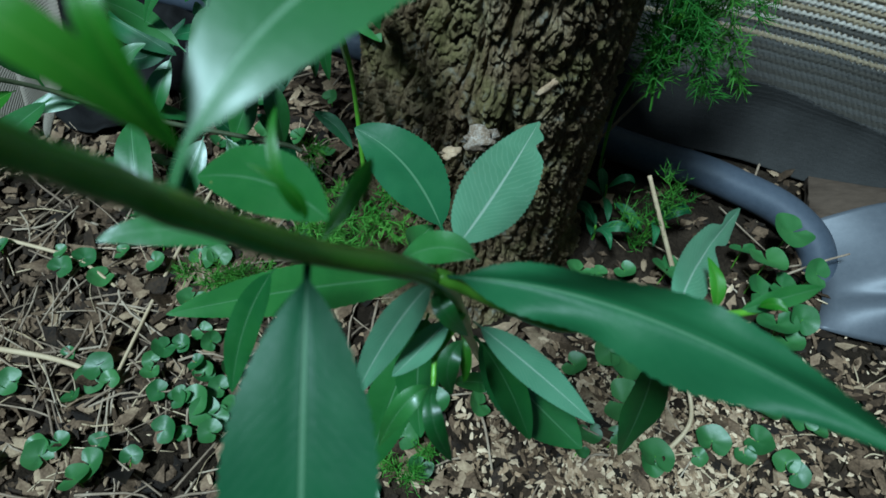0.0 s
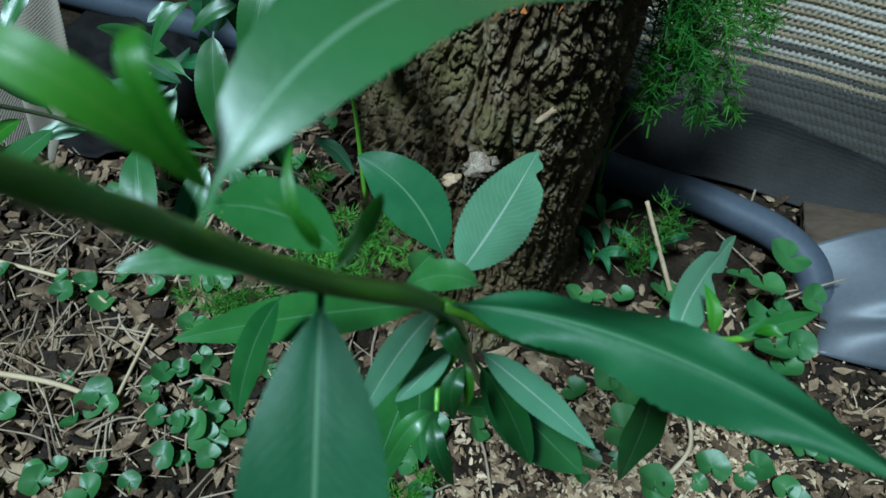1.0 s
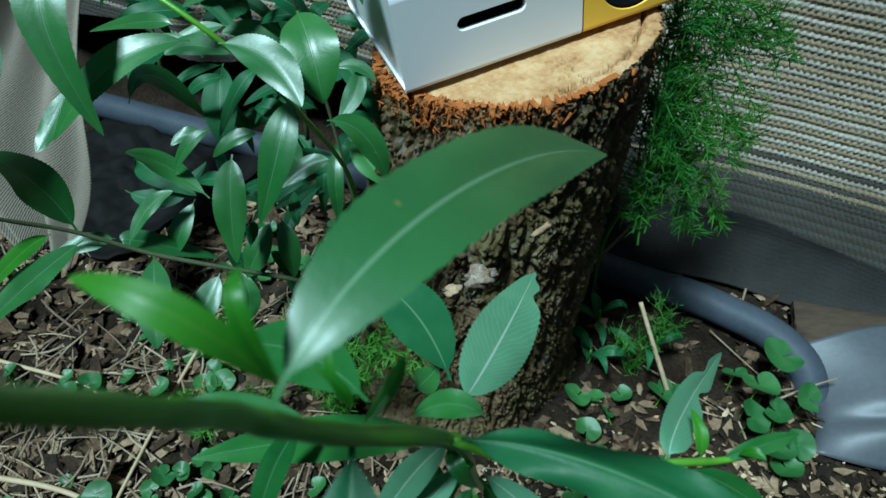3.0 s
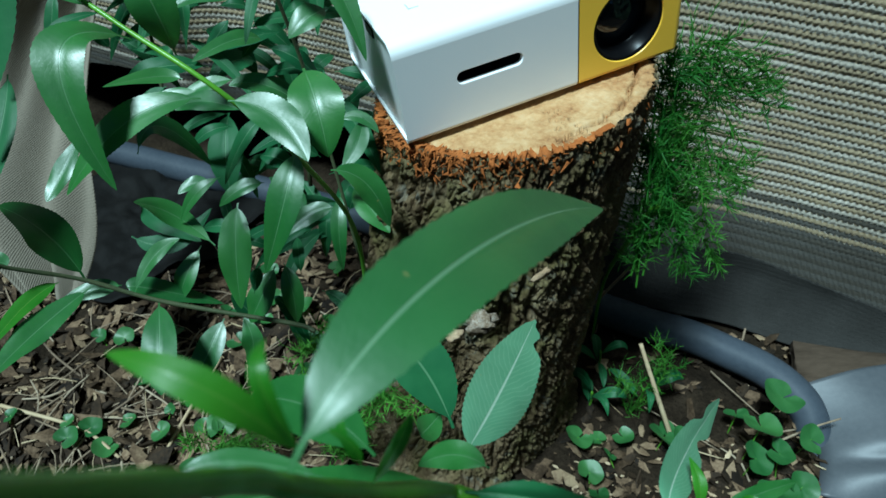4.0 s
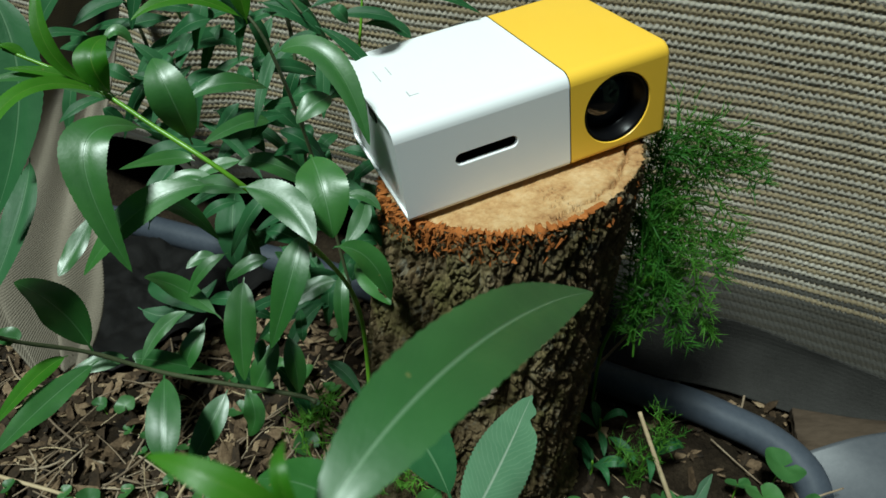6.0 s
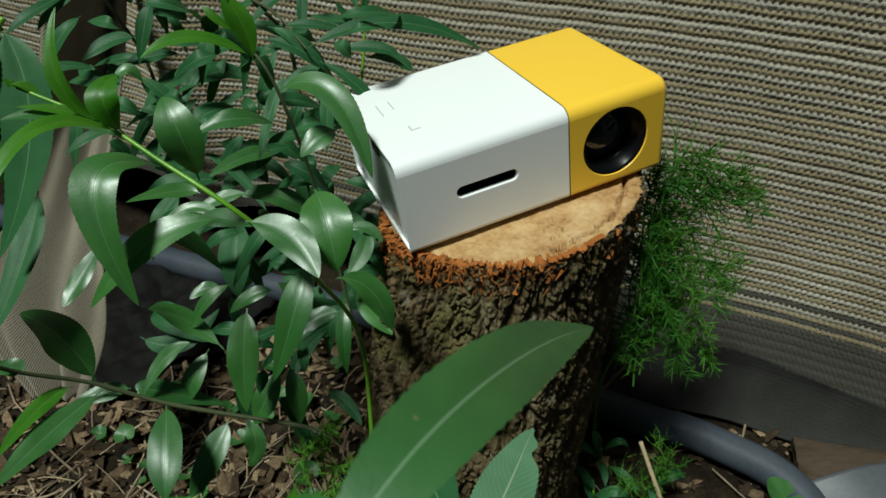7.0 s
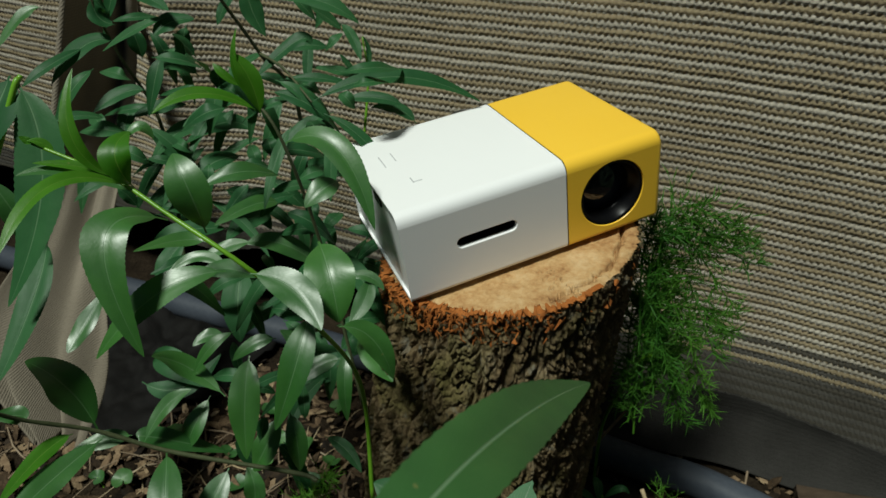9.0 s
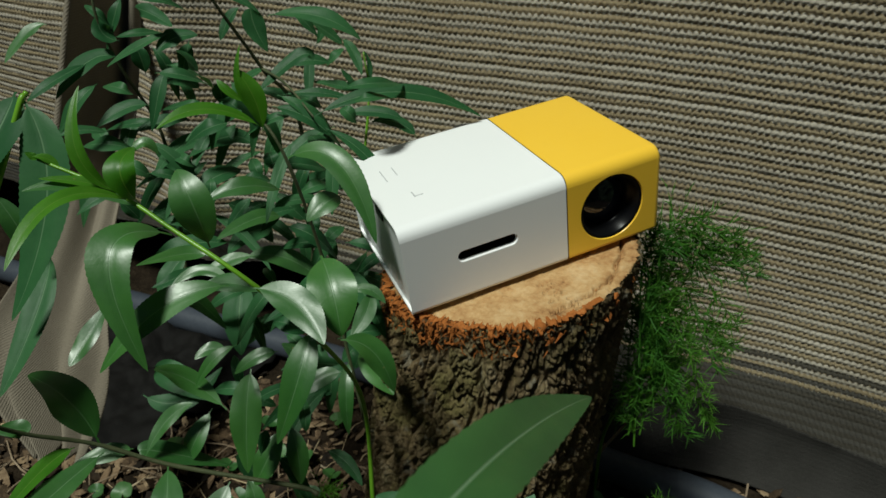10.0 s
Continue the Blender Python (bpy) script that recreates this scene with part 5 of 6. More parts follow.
leaf(back_b, (-0.1031, 0.3946, 0.2727), (-0.1008, 0.3867, 0.2643), (-0.1012, 0.3892, 0.2408), 0.0109, dull=True)
leaf(back_b, (-0.1029, 0.4142, 0.3052), (-0.0963, 0.4137, 0.3134), (-0.0922, 0.4214, 0.3147), 0.0065, dull=True)
leaf(back_b, (-0.2137, 0.3982, 0.2908), (-0.2208, 0.3931, 0.2982), (-0.2375, 0.4092, 0.2925), 0.0093, dull=True)
leaf(back_b, (-0.2197, 0.4331, 0.3385), (-0.2017, 0.4357, 0.3372), (-0.1921, 0.4497, 0.3267), 0.0079, dull=True)
leaf(back_b, (-0.2092, 0.3765, 0.3319), (-0.1928, 0.3800, 0.3344), (-0.1865, 0.3998, 0.3274), 0.0071, dull=True)
leaf(back_b, (-0.2107, 0.4273, 0.3117), (-0.2019, 0.4228, 0.3009), (-0.2012, 0.4302, 0.2758), 0.0089, dull=True)
leaf(back_b, (-0.0942, 0.4289, 0.3183), (-0.0870, 0.4238, 0.3126), (-0.0811, 0.4151, 0.3004), 0.0079, dull=True)
leaf(back_b, (-0.2246, 0.4326, 0.3393), (-0.2284, 0.4234, 0.3279), (-0.2401, 0.4275, 0.3031), 0.0098, dull=True)
leaf(back_b, (-0.1502, 0.4079, 0.2293), (-0.1523, 0.4084, 0.2402), (-0.1585, 0.4231, 0.2390), 0.0097, dull=True)
leaf(back_b, (-0.1509, 0.3835, 0.3023), (-0.1410, 0.3847, 0.3098), (-0.1329, 0.3839, 0.3137), 0.0072, dull=True)
leaf(back_b, (-0.1060, 0.4184, 0.3219), (-0.1132, 0.4158, 0.3321), (-0.1202, 0.4198, 0.3368), 0.0082, dull=True)
leaf(back_b, (-0.1797, 0.4416, 0.3421), (-0.1604, 0.4424, 0.3386), (-0.1452, 0.4424, 0.3284), 0.0072, dull=True)
leaf(back_b, (-0.1099, 0.3822, 0.2619), (-0.1246, 0.3769, 0.2666), (-0.1407, 0.3864, 0.2581), 0.0073, dull=True)
leaf(back_b, (-0.1196, 0.4002, 0.2272), (-0.1000, 0.4017, 0.2317), (-0.0848, 0.4076, 0.2275), 0.0103, dull=True)
leaf(back_b, (-0.1102, 0.3857, 0.2916), (-0.1242, 0.3817, 0.3001), (-0.1368, 0.3829, 0.3021), 0.0094, dull=True)
leaf(back_b, (-0.1000, 0.3822, 0.2916), (-0.1088, 0.3792, 0.2990), (-0.1202, 0.3964, 0.2938), 0.0094, dull=True)
leaf(back_b, (-0.1974, 0.3815, 0.2507), (-0.2052, 0.3687, 0.2426), (-0.2207, 0.3710, 0.2151), 0.0105, dull=True)
leaf(back_b, (-0.1094, 0.4213, 0.2674), (-0.1220, 0.4175, 0.2746), (-0.1377, 0.4369, 0.2668), 0.0081, dull=True)
leaf(back_b, (-0.2225, 0.3727, 0.2789), (-0.2335, 0.3643, 0.2841), (-0.2443, 0.3591, 0.2822), 0.0074, dull=True)
leaf(back_b, (-0.2364, 0.3920, 0.2608), (-0.2376, 0.3905, 0.2693), (-0.2502, 0.4097, 0.2635), 0.0102, dull=True)
leaf(back_b, (-0.1661, 0.4441, 0.3451), (-0.1755, 0.4384, 0.3520), (-0.1824, 0.4309, 0.3550), 0.0098, dull=True)
leaf(back_b, (-0.2157, 0.3605, 0.3124), (-0.2246, 0.3479, 0.3046), (-0.2413, 0.3487, 0.2824), 0.0101, dull=True)
leaf(back_b, (-0.1948, 0.4054, 0.3078), (-0.1806, 0.4053, 0.3049), (-0.1771, 0.4261, 0.2871), 0.0099, dull=True)
leaf(back_b, (-0.1115, 0.4364, 0.3110), (-0.1061, 0.4361, 0.3213), (-0.1033, 0.4450, 0.3249), 0.0073, dull=True)
leaf(back_b, (-0.2446, 0.3842, 0.2497), (-0.2456, 0.3734, 0.2402), (-0.2506, 0.3656, 0.2185), 0.0093, dull=True)
leaf(back_b, (-0.1141, 0.4303, 0.3099), (-0.1144, 0.4226, 0.2998), (-0.1146, 0.4104, 0.2821), 0.0077, dull=True)
leaf(back_b, (-0.1877, 0.3510, 0.2640), (-0.1855, 0.3513, 0.2722), (-0.1934, 0.3729, 0.2656), 0.0072, dull=True)
leaf(back_b, (-0.2289, 0.4218, 0.3239), (-0.2339, 0.4176, 0.3335), (-0.2432, 0.4240, 0.3364), 0.0070, dull=True)
leaf(back_b, (-0.1988, 0.4284, 0.2911), (-0.1919, 0.4240, 0.2843), (-0.1939, 0.4361, 0.2617), 0.0070, dull=True)
leaf(back_b, (-0.0927, 0.4308, 0.3133), (-0.1029, 0.4280, 0.3231), (-0.1110, 0.4244, 0.3289), 0.0103, dull=True)
leaf(bush_m, (-0.1165, 0.2231, 0.1834), (-0.1149, 0.2263, 0.1909), (-0.1142, 0.2298, 0.1934), 0.0066, dull=True)
leaf(bush_m, (-0.1218, 0.2791, 0.1557), (-0.1327, 0.2781, 0.1638), (-0.1481, 0.2925, 0.1493), 0.0072, dull=True)
leaf(bush_m, (-0.1256, 0.2455, 0.1314), (-0.1336, 0.2493, 0.1418), (-0.1395, 0.2506, 0.1505), 0.0105, dull=True)
leaf(bush_m, (-0.0938, 0.2598, 0.1436), (-0.0823, 0.2534, 0.1417), (-0.0728, 0.2430, 0.1349), 0.0086, dull=True)
leaf(bush_m, (-0.0999, 0.2464, 0.1718), (-0.1006, 0.2514, 0.1818), (-0.1046, 0.2684, 0.1753), 0.0066, dull=True)
leaf(bush_m, (-0.1230, 0.2524, 0.1940), (-0.1335, 0.2496, 0.2008), (-0.1462, 0.2552, 0.1929), 0.0080, dull=True)
leaf(bush_m, (-0.1171, 0.2590, 0.1402), (-0.1104, 0.2495, 0.1362), (-0.1088, 0.2497, 0.1064), 0.0074, dull=True)
leaf(bush_m, (-0.1394, 0.2760, 0.1720), (-0.1414, 0.2804, 0.1831), (-0.1461, 0.2917, 0.1834), 0.0067, dull=True)
leaf(bush_m, (-0.1140, 0.2376, 0.1655), (-0.1032, 0.2295, 0.1616), (-0.0956, 0.2226, 0.1450), 0.0081, dull=True)
leaf(bush_m, (-0.1036, 0.2501, 0.2037), (-0.0994, 0.2546, 0.2130), (-0.0975, 0.2647, 0.2136), 0.0070, dull=True)
leaf(back_b, (-0.1762, 0.3788, 0.2572), (-0.1936, 0.3674, 0.2580), (-0.2122, 0.3648, 0.2467), 0.0073, dull=True)
leaf(back_b, (-0.1297, 0.3669, 0.2591), (-0.1305, 0.3664, 0.2676), (-0.1336, 0.3738, 0.2677), 0.0101, dull=True)
leaf(back_b, (-0.1720, 0.3442, 0.3259), (-0.1743, 0.3355, 0.3173), (-0.1791, 0.3300, 0.2995), 0.0093, dull=True)
leaf(back_b, (-0.1843, 0.3687, 0.2860), (-0.1998, 0.3594, 0.2909), (-0.2226, 0.3704, 0.2812), 0.0076, dull=True)
leaf(back_b, (-0.1626, 0.3574, 0.2704), (-0.1737, 0.3446, 0.2630), (-0.1835, 0.3310, 0.2469), 0.0086, dull=True)
leaf(back_b, (-0.1891, 0.3359, 0.2423), (-0.1766, 0.3364, 0.2422), (-0.1721, 0.3485, 0.2280), 0.0091, dull=True)
leaf(back_b, (-0.2051, 0.3542, 0.2386), (-0.1880, 0.3516, 0.2297), (-0.1801, 0.3600, 0.2034), 0.0092, dull=True)
leaf(back_b, (-0.1273, 0.3408, 0.3072), (-0.1451, 0.3304, 0.3061), (-0.1603, 0.3216, 0.2980), 0.0086, dull=True)
leaf(back_b, (-0.1798, 0.3759, 0.2425), (-0.1685, 0.3781, 0.2476), (-0.1620, 0.3861, 0.2440), 0.0065, dull=True)
leaf(back_b, (-0.1457, 0.3678, 0.2272), (-0.1307, 0.3643, 0.2225), (-0.1183, 0.3561, 0.2119), 0.0084, dull=True)
leaf(back_b, (-0.0928, 0.4055, 0.2791), (-0.0727, 0.4044, 0.2815), (-0.0564, 0.4038, 0.2775), 0.0106, dull=True)
leaf(back_b, (-0.0833, 0.3129, 0.2451), (-0.0676, 0.3101, 0.2452), (-0.0554, 0.3145, 0.2335), 0.0084, dull=True)
leaf(back_b, (-0.1939, 0.3518, 0.2612), (-0.2016, 0.3479, 0.2701), (-0.2133, 0.3544, 0.2690), 0.0096, dull=True)
leaf(back_b, (-0.1800, 0.3244, 0.2965), (-0.1660, 0.3212, 0.2874), (-0.1566, 0.3195, 0.2688), 0.0080, dull=True)
leaf(back_b, (-0.1585, 0.3245, 0.2817), (-0.1638, 0.3214, 0.2892), (-0.1773, 0.3393, 0.2821), 0.0072, dull=True)
leaf(back_b, (-0.1075, 0.3610, 0.2688), (-0.1119, 0.3515, 0.2612), (-0.1194, 0.3554, 0.2364), 0.0088, dull=True)
leaf(back_b, (-0.1392, 0.3819, 0.2920), (-0.1310, 0.3757, 0.2829), (-0.1281, 0.3806, 0.2591), 0.0089, dull=True)
leaf(back_b, (-0.1265, 0.3393, 0.2766), (-0.1081, 0.3398, 0.2778), (-0.0957, 0.3541, 0.2661), 0.0107, dull=True)
leaf(back_b, (-0.1430, 0.3532, 0.2948), (-0.1477, 0.3441, 0.2879), (-0.1536, 0.3379, 0.2714), 0.0074, dull=True)
leaf(back_b, (-0.1405, 0.3603, 0.2960), (-0.1462, 0.3576, 0.3045), (-0.1575, 0.3749, 0.3010), 0.0100, dull=True)
leaf(back_b, (-0.1548, 0.3187, 0.2587), (-0.1370, 0.3138, 0.2488), (-0.1216, 0.3021, 0.2339), 0.0065, dull=True)
leaf(back_b, (-0.0964, 0.4010, 0.3122), (-0.1085, 0.3959, 0.3159), (-0.1192, 0.3944, 0.3132), 0.0108, dull=True)
leaf(back_b, (-0.1523, 0.3646, 0.2993), (-0.1523, 0.3636, 0.3083), (-0.1523, 0.3620, 0.3137), 0.0100, dull=True)
leaf(back_b, (-0.1711, 0.3297, 0.3298), (-0.1563, 0.3306, 0.3286), (-0.1501, 0.3464, 0.3164), 0.0090, dull=True)
leaf(back_b, (-0.0800, 0.3677, 0.2886), (-0.0844, 0.3661, 0.2963), (-0.0889, 0.3711, 0.2970), 0.0099, dull=True)
leaf(back_b, (-0.1412, 0.3946, 0.2584), (-0.1568, 0.3839, 0.2554), (-0.1719, 0.3782, 0.2414), 0.0069, dull=True)
leaf(back_b, (-0.1433, 0.3360, 0.3138), (-0.1452, 0.3283, 0.3074), (-0.1502, 0.3275, 0.2902), 0.0098, dull=True)
leaf(back_b, (-0.1073, 0.3367, 0.2430), (-0.1166, 0.3365, 0.2541), (-0.1260, 0.3429, 0.2573), 0.0106, dull=True)
leaf(back_b, (-0.1995, 0.3511, 0.2281), (-0.1809, 0.3533, 0.2264), (-0.1708, 0.3661, 0.2103), 0.0084, dull=True)
leaf(back_b, (-0.1163, 0.3534, 0.2333), (-0.1305, 0.3509, 0.2429), (-0.1431, 0.3518, 0.2455), 0.0080, dull=True)
leaf(back_b, (-0.1993, 0.3350, 0.2432), (-0.2030, 0.3335, 0.2522), (-0.2070, 0.3330, 0.2559), 0.0086, dull=True)
leaf(back_b, (-0.0932, 0.3710, 0.2857), (-0.1104, 0.3609, 0.2798), (-0.1243, 0.3487, 0.2668), 0.0103, dull=True)
leaf(back_b, (-0.2059, 0.3518, 0.2543), (-0.2191, 0.3404, 0.2554), (-0.2319, 0.3318, 0.2479), 0.0071, dull=True)
leaf(back_b, (-0.1628, 0.3820, 0.2896), (-0.1763, 0.3749, 0.2951), (-0.1966, 0.3900, 0.2861), 0.0099, dull=True)
leaf(back_b, (-0.1111, 0.3731, 0.2091), (-0.1114, 0.3747, 0.2191), (-0.1136, 0.3850, 0.2188), 0.0099, dull=True)
leaf(back_b, (-0.1094, 0.3648, 0.2236), (-0.1157, 0.3643, 0.2327), (-0.1239, 0.3756, 0.2296), 0.0073, dull=True)
leaf(back_b, (-0.1148, 0.3434, 0.3148), (-0.0948, 0.3436, 0.3162), (-0.0790, 0.3472, 0.3110), 0.0067, dull=True)
leaf(back_b, (-0.0977, 0.3325, 0.2586), (-0.0887, 0.3350, 0.2687), (-0.0830, 0.3488, 0.2691), 0.0077, dull=True)
leaf(back_b, (-0.1880, 0.3585, 0.3187), (-0.1883, 0.3571, 0.3284), (-0.1902, 0.3589, 0.3338), 0.0100, dull=True)
leaf(back_b, (-0.1819, 0.3195, 0.2811), (-0.1691, 0.3197, 0.2798), (-0.1655, 0.3344, 0.2643), 0.0074, dull=True)
leaf(back_b, (-0.1918, 0.3348, 0.2868), (-0.2024, 0.3278, 0.2933), (-0.2189, 0.3351, 0.2880), 0.0106, dull=True)
leaf(back_b, (-0.1521, 0.3244, 0.2769), (-0.1511, 0.3166, 0.2709), (-0.1574, 0.3244, 0.2470), 0.0080, dull=True)
leaf(back_b, (-0.1142, 0.3405, 0.2413), (-0.1096, 0.3323, 0.2343), (-0.1078, 0.3294, 0.2139), 0.0082, dull=True)
leaf(back_b, (-0.1958, 0.3384, 0.2444), (-0.1825, 0.3430, 0.2501), (-0.1776, 0.3606, 0.2437), 0.0102, dull=True)
leaf(back_b, (-0.1214, 0.3928, 0.2671), (-0.1097, 0.3926, 0.2714), (-0.1004, 0.3919, 0.2703), 0.0072, dull=True)
leaf(back_b, (-0.1484, 0.3440, 0.2402), (-0.1384, 0.3463, 0.2469), (-0.1335, 0.3585, 0.2431), 0.0076, dull=True)
leaf(back_b, (-0.0999, 0.3137, 0.2158), (-0.1131, 0.3030, 0.2124), (-0.1283, 0.3058, 0.1882), 0.0077, dull=True)
leaf(back_b, (-0.0807, 0.2939, 0.1701), (-0.0767, 0.2990, 0.1808), (-0.0758, 0.3218, 0.1717), 0.0096, dull=True)
leaf(back_b, (-0.1261, 0.3347, 0.1661), (-0.1355, 0.3333, 0.1740), (-0.1486, 0.3472, 0.1627), 0.0089, dull=True)
leaf(back_b, (-0.1382, 0.3098, 0.2143), (-0.1484, 0.3025, 0.2163), (-0.1602, 0.3022, 0.2052), 0.0077, dull=True)
leaf(back_b, (-0.0880, 0.2976, 0.1717), (-0.0810, 0.3015, 0.1806), (-0.0758, 0.3072, 0.1830), 0.0105, dull=True)
leaf(back_b, (-0.1531, 0.3351, 0.1835), (-0.1435, 0.3270, 0.1762), (-0.1405, 0.3303, 0.1470), 0.0080, dull=True)
leaf(back_b, (-0.1069, 0.3805, 0.1761), (-0.0931, 0.3798, 0.1789), (-0.0836, 0.3917, 0.1645), 0.0080, dull=True)
leaf(back_b, (-0.1545, 0.3545, 0.1917), (-0.1688, 0.3453, 0.1933), (-0.1800, 0.3339, 0.1883), 0.0072, dull=True)
leaf(back_b, (-0.1309, 0.3464, 0.1600), (-0.1437, 0.3383, 0.1614), (-0.1598, 0.3441, 0.1408), 0.0096, dull=True)
leaf(back_b, (-0.0961, 0.3118, 0.1534), (-0.0960, 0.3026, 0.1498), (-0.0978, 0.2997, 0.1283), 0.0098, dull=True)
leaf(back_b, (-0.0851, 0.3063, 0.1438), (-0.1061, 0.2988, 0.1461), (-0.1220, 0.2868, 0.1437), 0.0082, dull=True)
leaf(back_b, (-0.1139, 0.3304, 0.1626), (-0.1036, 0.3213, 0.1560), (-0.0952, 0.3082, 0.1419), 0.0082, dull=True)
leaf(back_b, (-0.1417, 0.3441, 0.1863), (-0.1508, 0.3353, 0.1856), (-0.1607, 0.3311, 0.1718), 0.0095, dull=True)
leaf(back_b, (-0.1297, 0.3367, 0.1979), (-0.1329, 0.3372, 0.2065), (-0.1395, 0.3494, 0.2013), 0.0067, dull=True)
leaf(back_b, (-0.0907, 0.3724, 0.1821), (-0.0732, 0.3684, 0.1805), (-0.0591, 0.3638, 0.1701), 0.0100, dull=True)
leaf(back_b, (-0.0918, 0.3251, 0.2233), (-0.0934, 0.3268, 0.2334), (-0.0959, 0.3340, 0.2355), 0.0080, dull=True)
leaf(back_b, (-0.1234, 0.3168, 0.1774), (-0.1111, 0.3093, 0.1716), (-0.1047, 0.3152, 0.1415), 0.0099, dull=True)
leaf(back_b, (-0.0979, 0.3013, 0.1478), (-0.1095, 0.2883, 0.1436), (-0.1179, 0.2703, 0.1338), 0.0099, dull=True)


# ---- feathery plants ----
def frond_mesh(line, reach, seed, needles=7, thick=0.00045, material=None):
    """A plume: thin side twigs with needle leaves all round a drooping axis."""
    rng = random.Random(seed)
    vs, fs, uvs = [], [], []

    def blade(o, d, ln, wd):
        sd = np.cross(d, (rng.gauss(0, 1), rng.gauss(0, 1), rng.gauss(0, 1)))
        sd /= np.linalg.norm(sd) + 1e-9
        up = np.cross(sd, d)
        i = len(vs)
        vs.extend([o - sd * wd, o + sd * wd, o + d * ln * 0.5 + sd * wd * 0.8 + up * wd, o + d * ln * 0.5 - sd * wd * 0.8 + up * wd, o + d * ln])
        fs.extend([(i, i + 1, i + 2, i + 3), (i + 3, i + 2, i + 4)])
        uvs.extend([(0.4, 0.1), (0.6, 0.1), (0.6, 0.5), (0.4, 0.5), (0.8, 0.9)])

    n = len(line)
    v, f = tube(line, np.linspace(thick * 1.6, thick * 0.7, n), 6)
    vs.extend(v), fs.extend(f), uvs.extend([(0.75, 0.3)] * len(v))
    tang = np.gradient(line, axis=0)
    for i in range(2, n):
        t = tang[i] / (np.linalg.norm(tang[i]) + 1e-9)
        grow = math.sin(math.pi * (0.15 + 0.8 * i / n))
        for _ in range(2):
            d = np.array([rng.gauss(0, 1), rng.gauss(0, 1), rng.gauss(0, 0.8)])
            d = d - t * (d @ t) * 0.8 + t * 0.7
            d /= np.linalg.norm(d)
            ln = reach * grow * rng.uniform(0.5, 1.1)
            tip = line[i] + d * ln
            blade(line[i], d, ln, thick)
            for k in range(needles):
                q = (k + 1) / needles
                o = line[i] + (tip - line[i]) * q
                e = d * 0.8 + np.array([rng.gauss(0, 0.6), rng.gauss(0, 0.6), rng.gauss(0, 0.6)])
                e /= np.linalg.norm(e)
                blade(o, e, reach * rng.uniform(0.22, 0.5), thick * 0.85)
    return mesh_of("plume", vs, fs, material or FERN, uvs, smooth=False)


def feathery(name, label, root, tops, reach, seed, needles=7, material=None):
    ob = empty(name, label, "feathery plant", "feathery plants")
    ob.location = root
    rng = random.Random(seed)
    root = np.array(root)
    for i, top in enumerate(tops):
        top = np.array(top)
        mid = (root + top) / 2 + np.array([rng.uniform(-0.012, 0.012), rng.uniform(-0.01, 0.01), 0.25 * np.linalg.norm(top - root)])
        line = smooth_line([np.zeros(3), mid - root, top - root], 26)
        piece("plume", frond_mesh(line, reach, seed * 50 + i, needles, 0.00034, material or SEEDLING), ob)
    return ob


fern = empty("asparagus_fern", "tall feathery green plant between stump and shade cloth", "feathery plant", "feathery plants")
FERN_ARCS = (
    ((0.0773, 0.2757, 0.1926), (0.0830, 0.3050, 0.2492), (0.1327, 0.2976, 0.2371)),
    ((0.0773, 0.2757, 0.1926), (0.0880, 0.3098, 0.2601), (0.1222, 0.3025, 0.2550)),
    ((0.0801, 0.2751, 0.1932), (0.0961, 0.3127, 0.2406), (0.1280, 0.2933, 0.2098)),
    ((0.0830, 0.2778, 0.1823), (0.0952, 0.3121, 0.2298), (0.1180, 0.2804, 0.1886)),
    ((0.0802, 0.2784, 0.1816), (0.0809, 0.3057, 0.2304), (0.0990, 0.2743, 0.2023)),
    ((0.0855, 0.2759, 0.1668), (0.0986, 0.3064, 0.2066), (0.1117, 0.2694, 0.1739)),
    ((0.0768, 0.2705, 0.1723), (0.0807, 0.2908, 0.2112), (0.0888, 0.2627, 0.1850)),
    ((0.0801, 0.2751, 0.1932), (0.0889, 0.3154, 0.2496), (0.1099, 0.3054, 0.2493)),
    ((0.0716, 0.2694, 0.1985), (0.0722, 0.2969, 0.2403), (0.0769, 0.3025, 0.2611)),
    ((0.0817, 0.2701, 0.1457), (0.0958, 0.3029, 0.1845), (0.1022, 0.2702, 0.1550)),
    ((0.0804, 0.2826, 0.1860), (0.1124, 0.3208, 0.2353), (0.1358, 0.3123, 0.2414)),
    ((0.0887, 0.2824, 0.1599), (0.1132, 0.3064, 0.1986), (0.1291, 0.2932, 0.1936)),
    ((0.0784, 0.2660, 0.1409), (0.0780, 0.2915, 0.1945), (0.0825, 0.3021, 0.2178)),
    ((0.0730, 0.2649, 0.1516), (0.0804, 0.2826, 0.1860), (0.1011, 0.2589, 0.1588)),
    ((0.0788, 0.2706, 0.1450), (0.0704, 0.2810, 0.1874), (0.0725, 0.2967, 0.2142)),
    ((0.0824, 0.2792, 0.1541), (0.0982, 0.2936, 0.1757), (0.1225, 0.2721, 0.1531)),
)
for i, (a, c, d) in enumerate(FERN_ARCS):
    piece("plume", frond_mesh(smooth_line([a, c, d], 28), 0.02, 300 + i, 9, 0.00038), fern)
for a in FERN_ARCS[:3]:
    v, f = tube(smooth_line([(0.09, 0.335, 0.0), (0.085, 0.33, 0.08), a[0]], 14), np.full(14, 0.0011), 8)
    piece("stem", mesh_of("stem", v, f, STEM, [(0.6, 0.3)] * len(v)), fern)
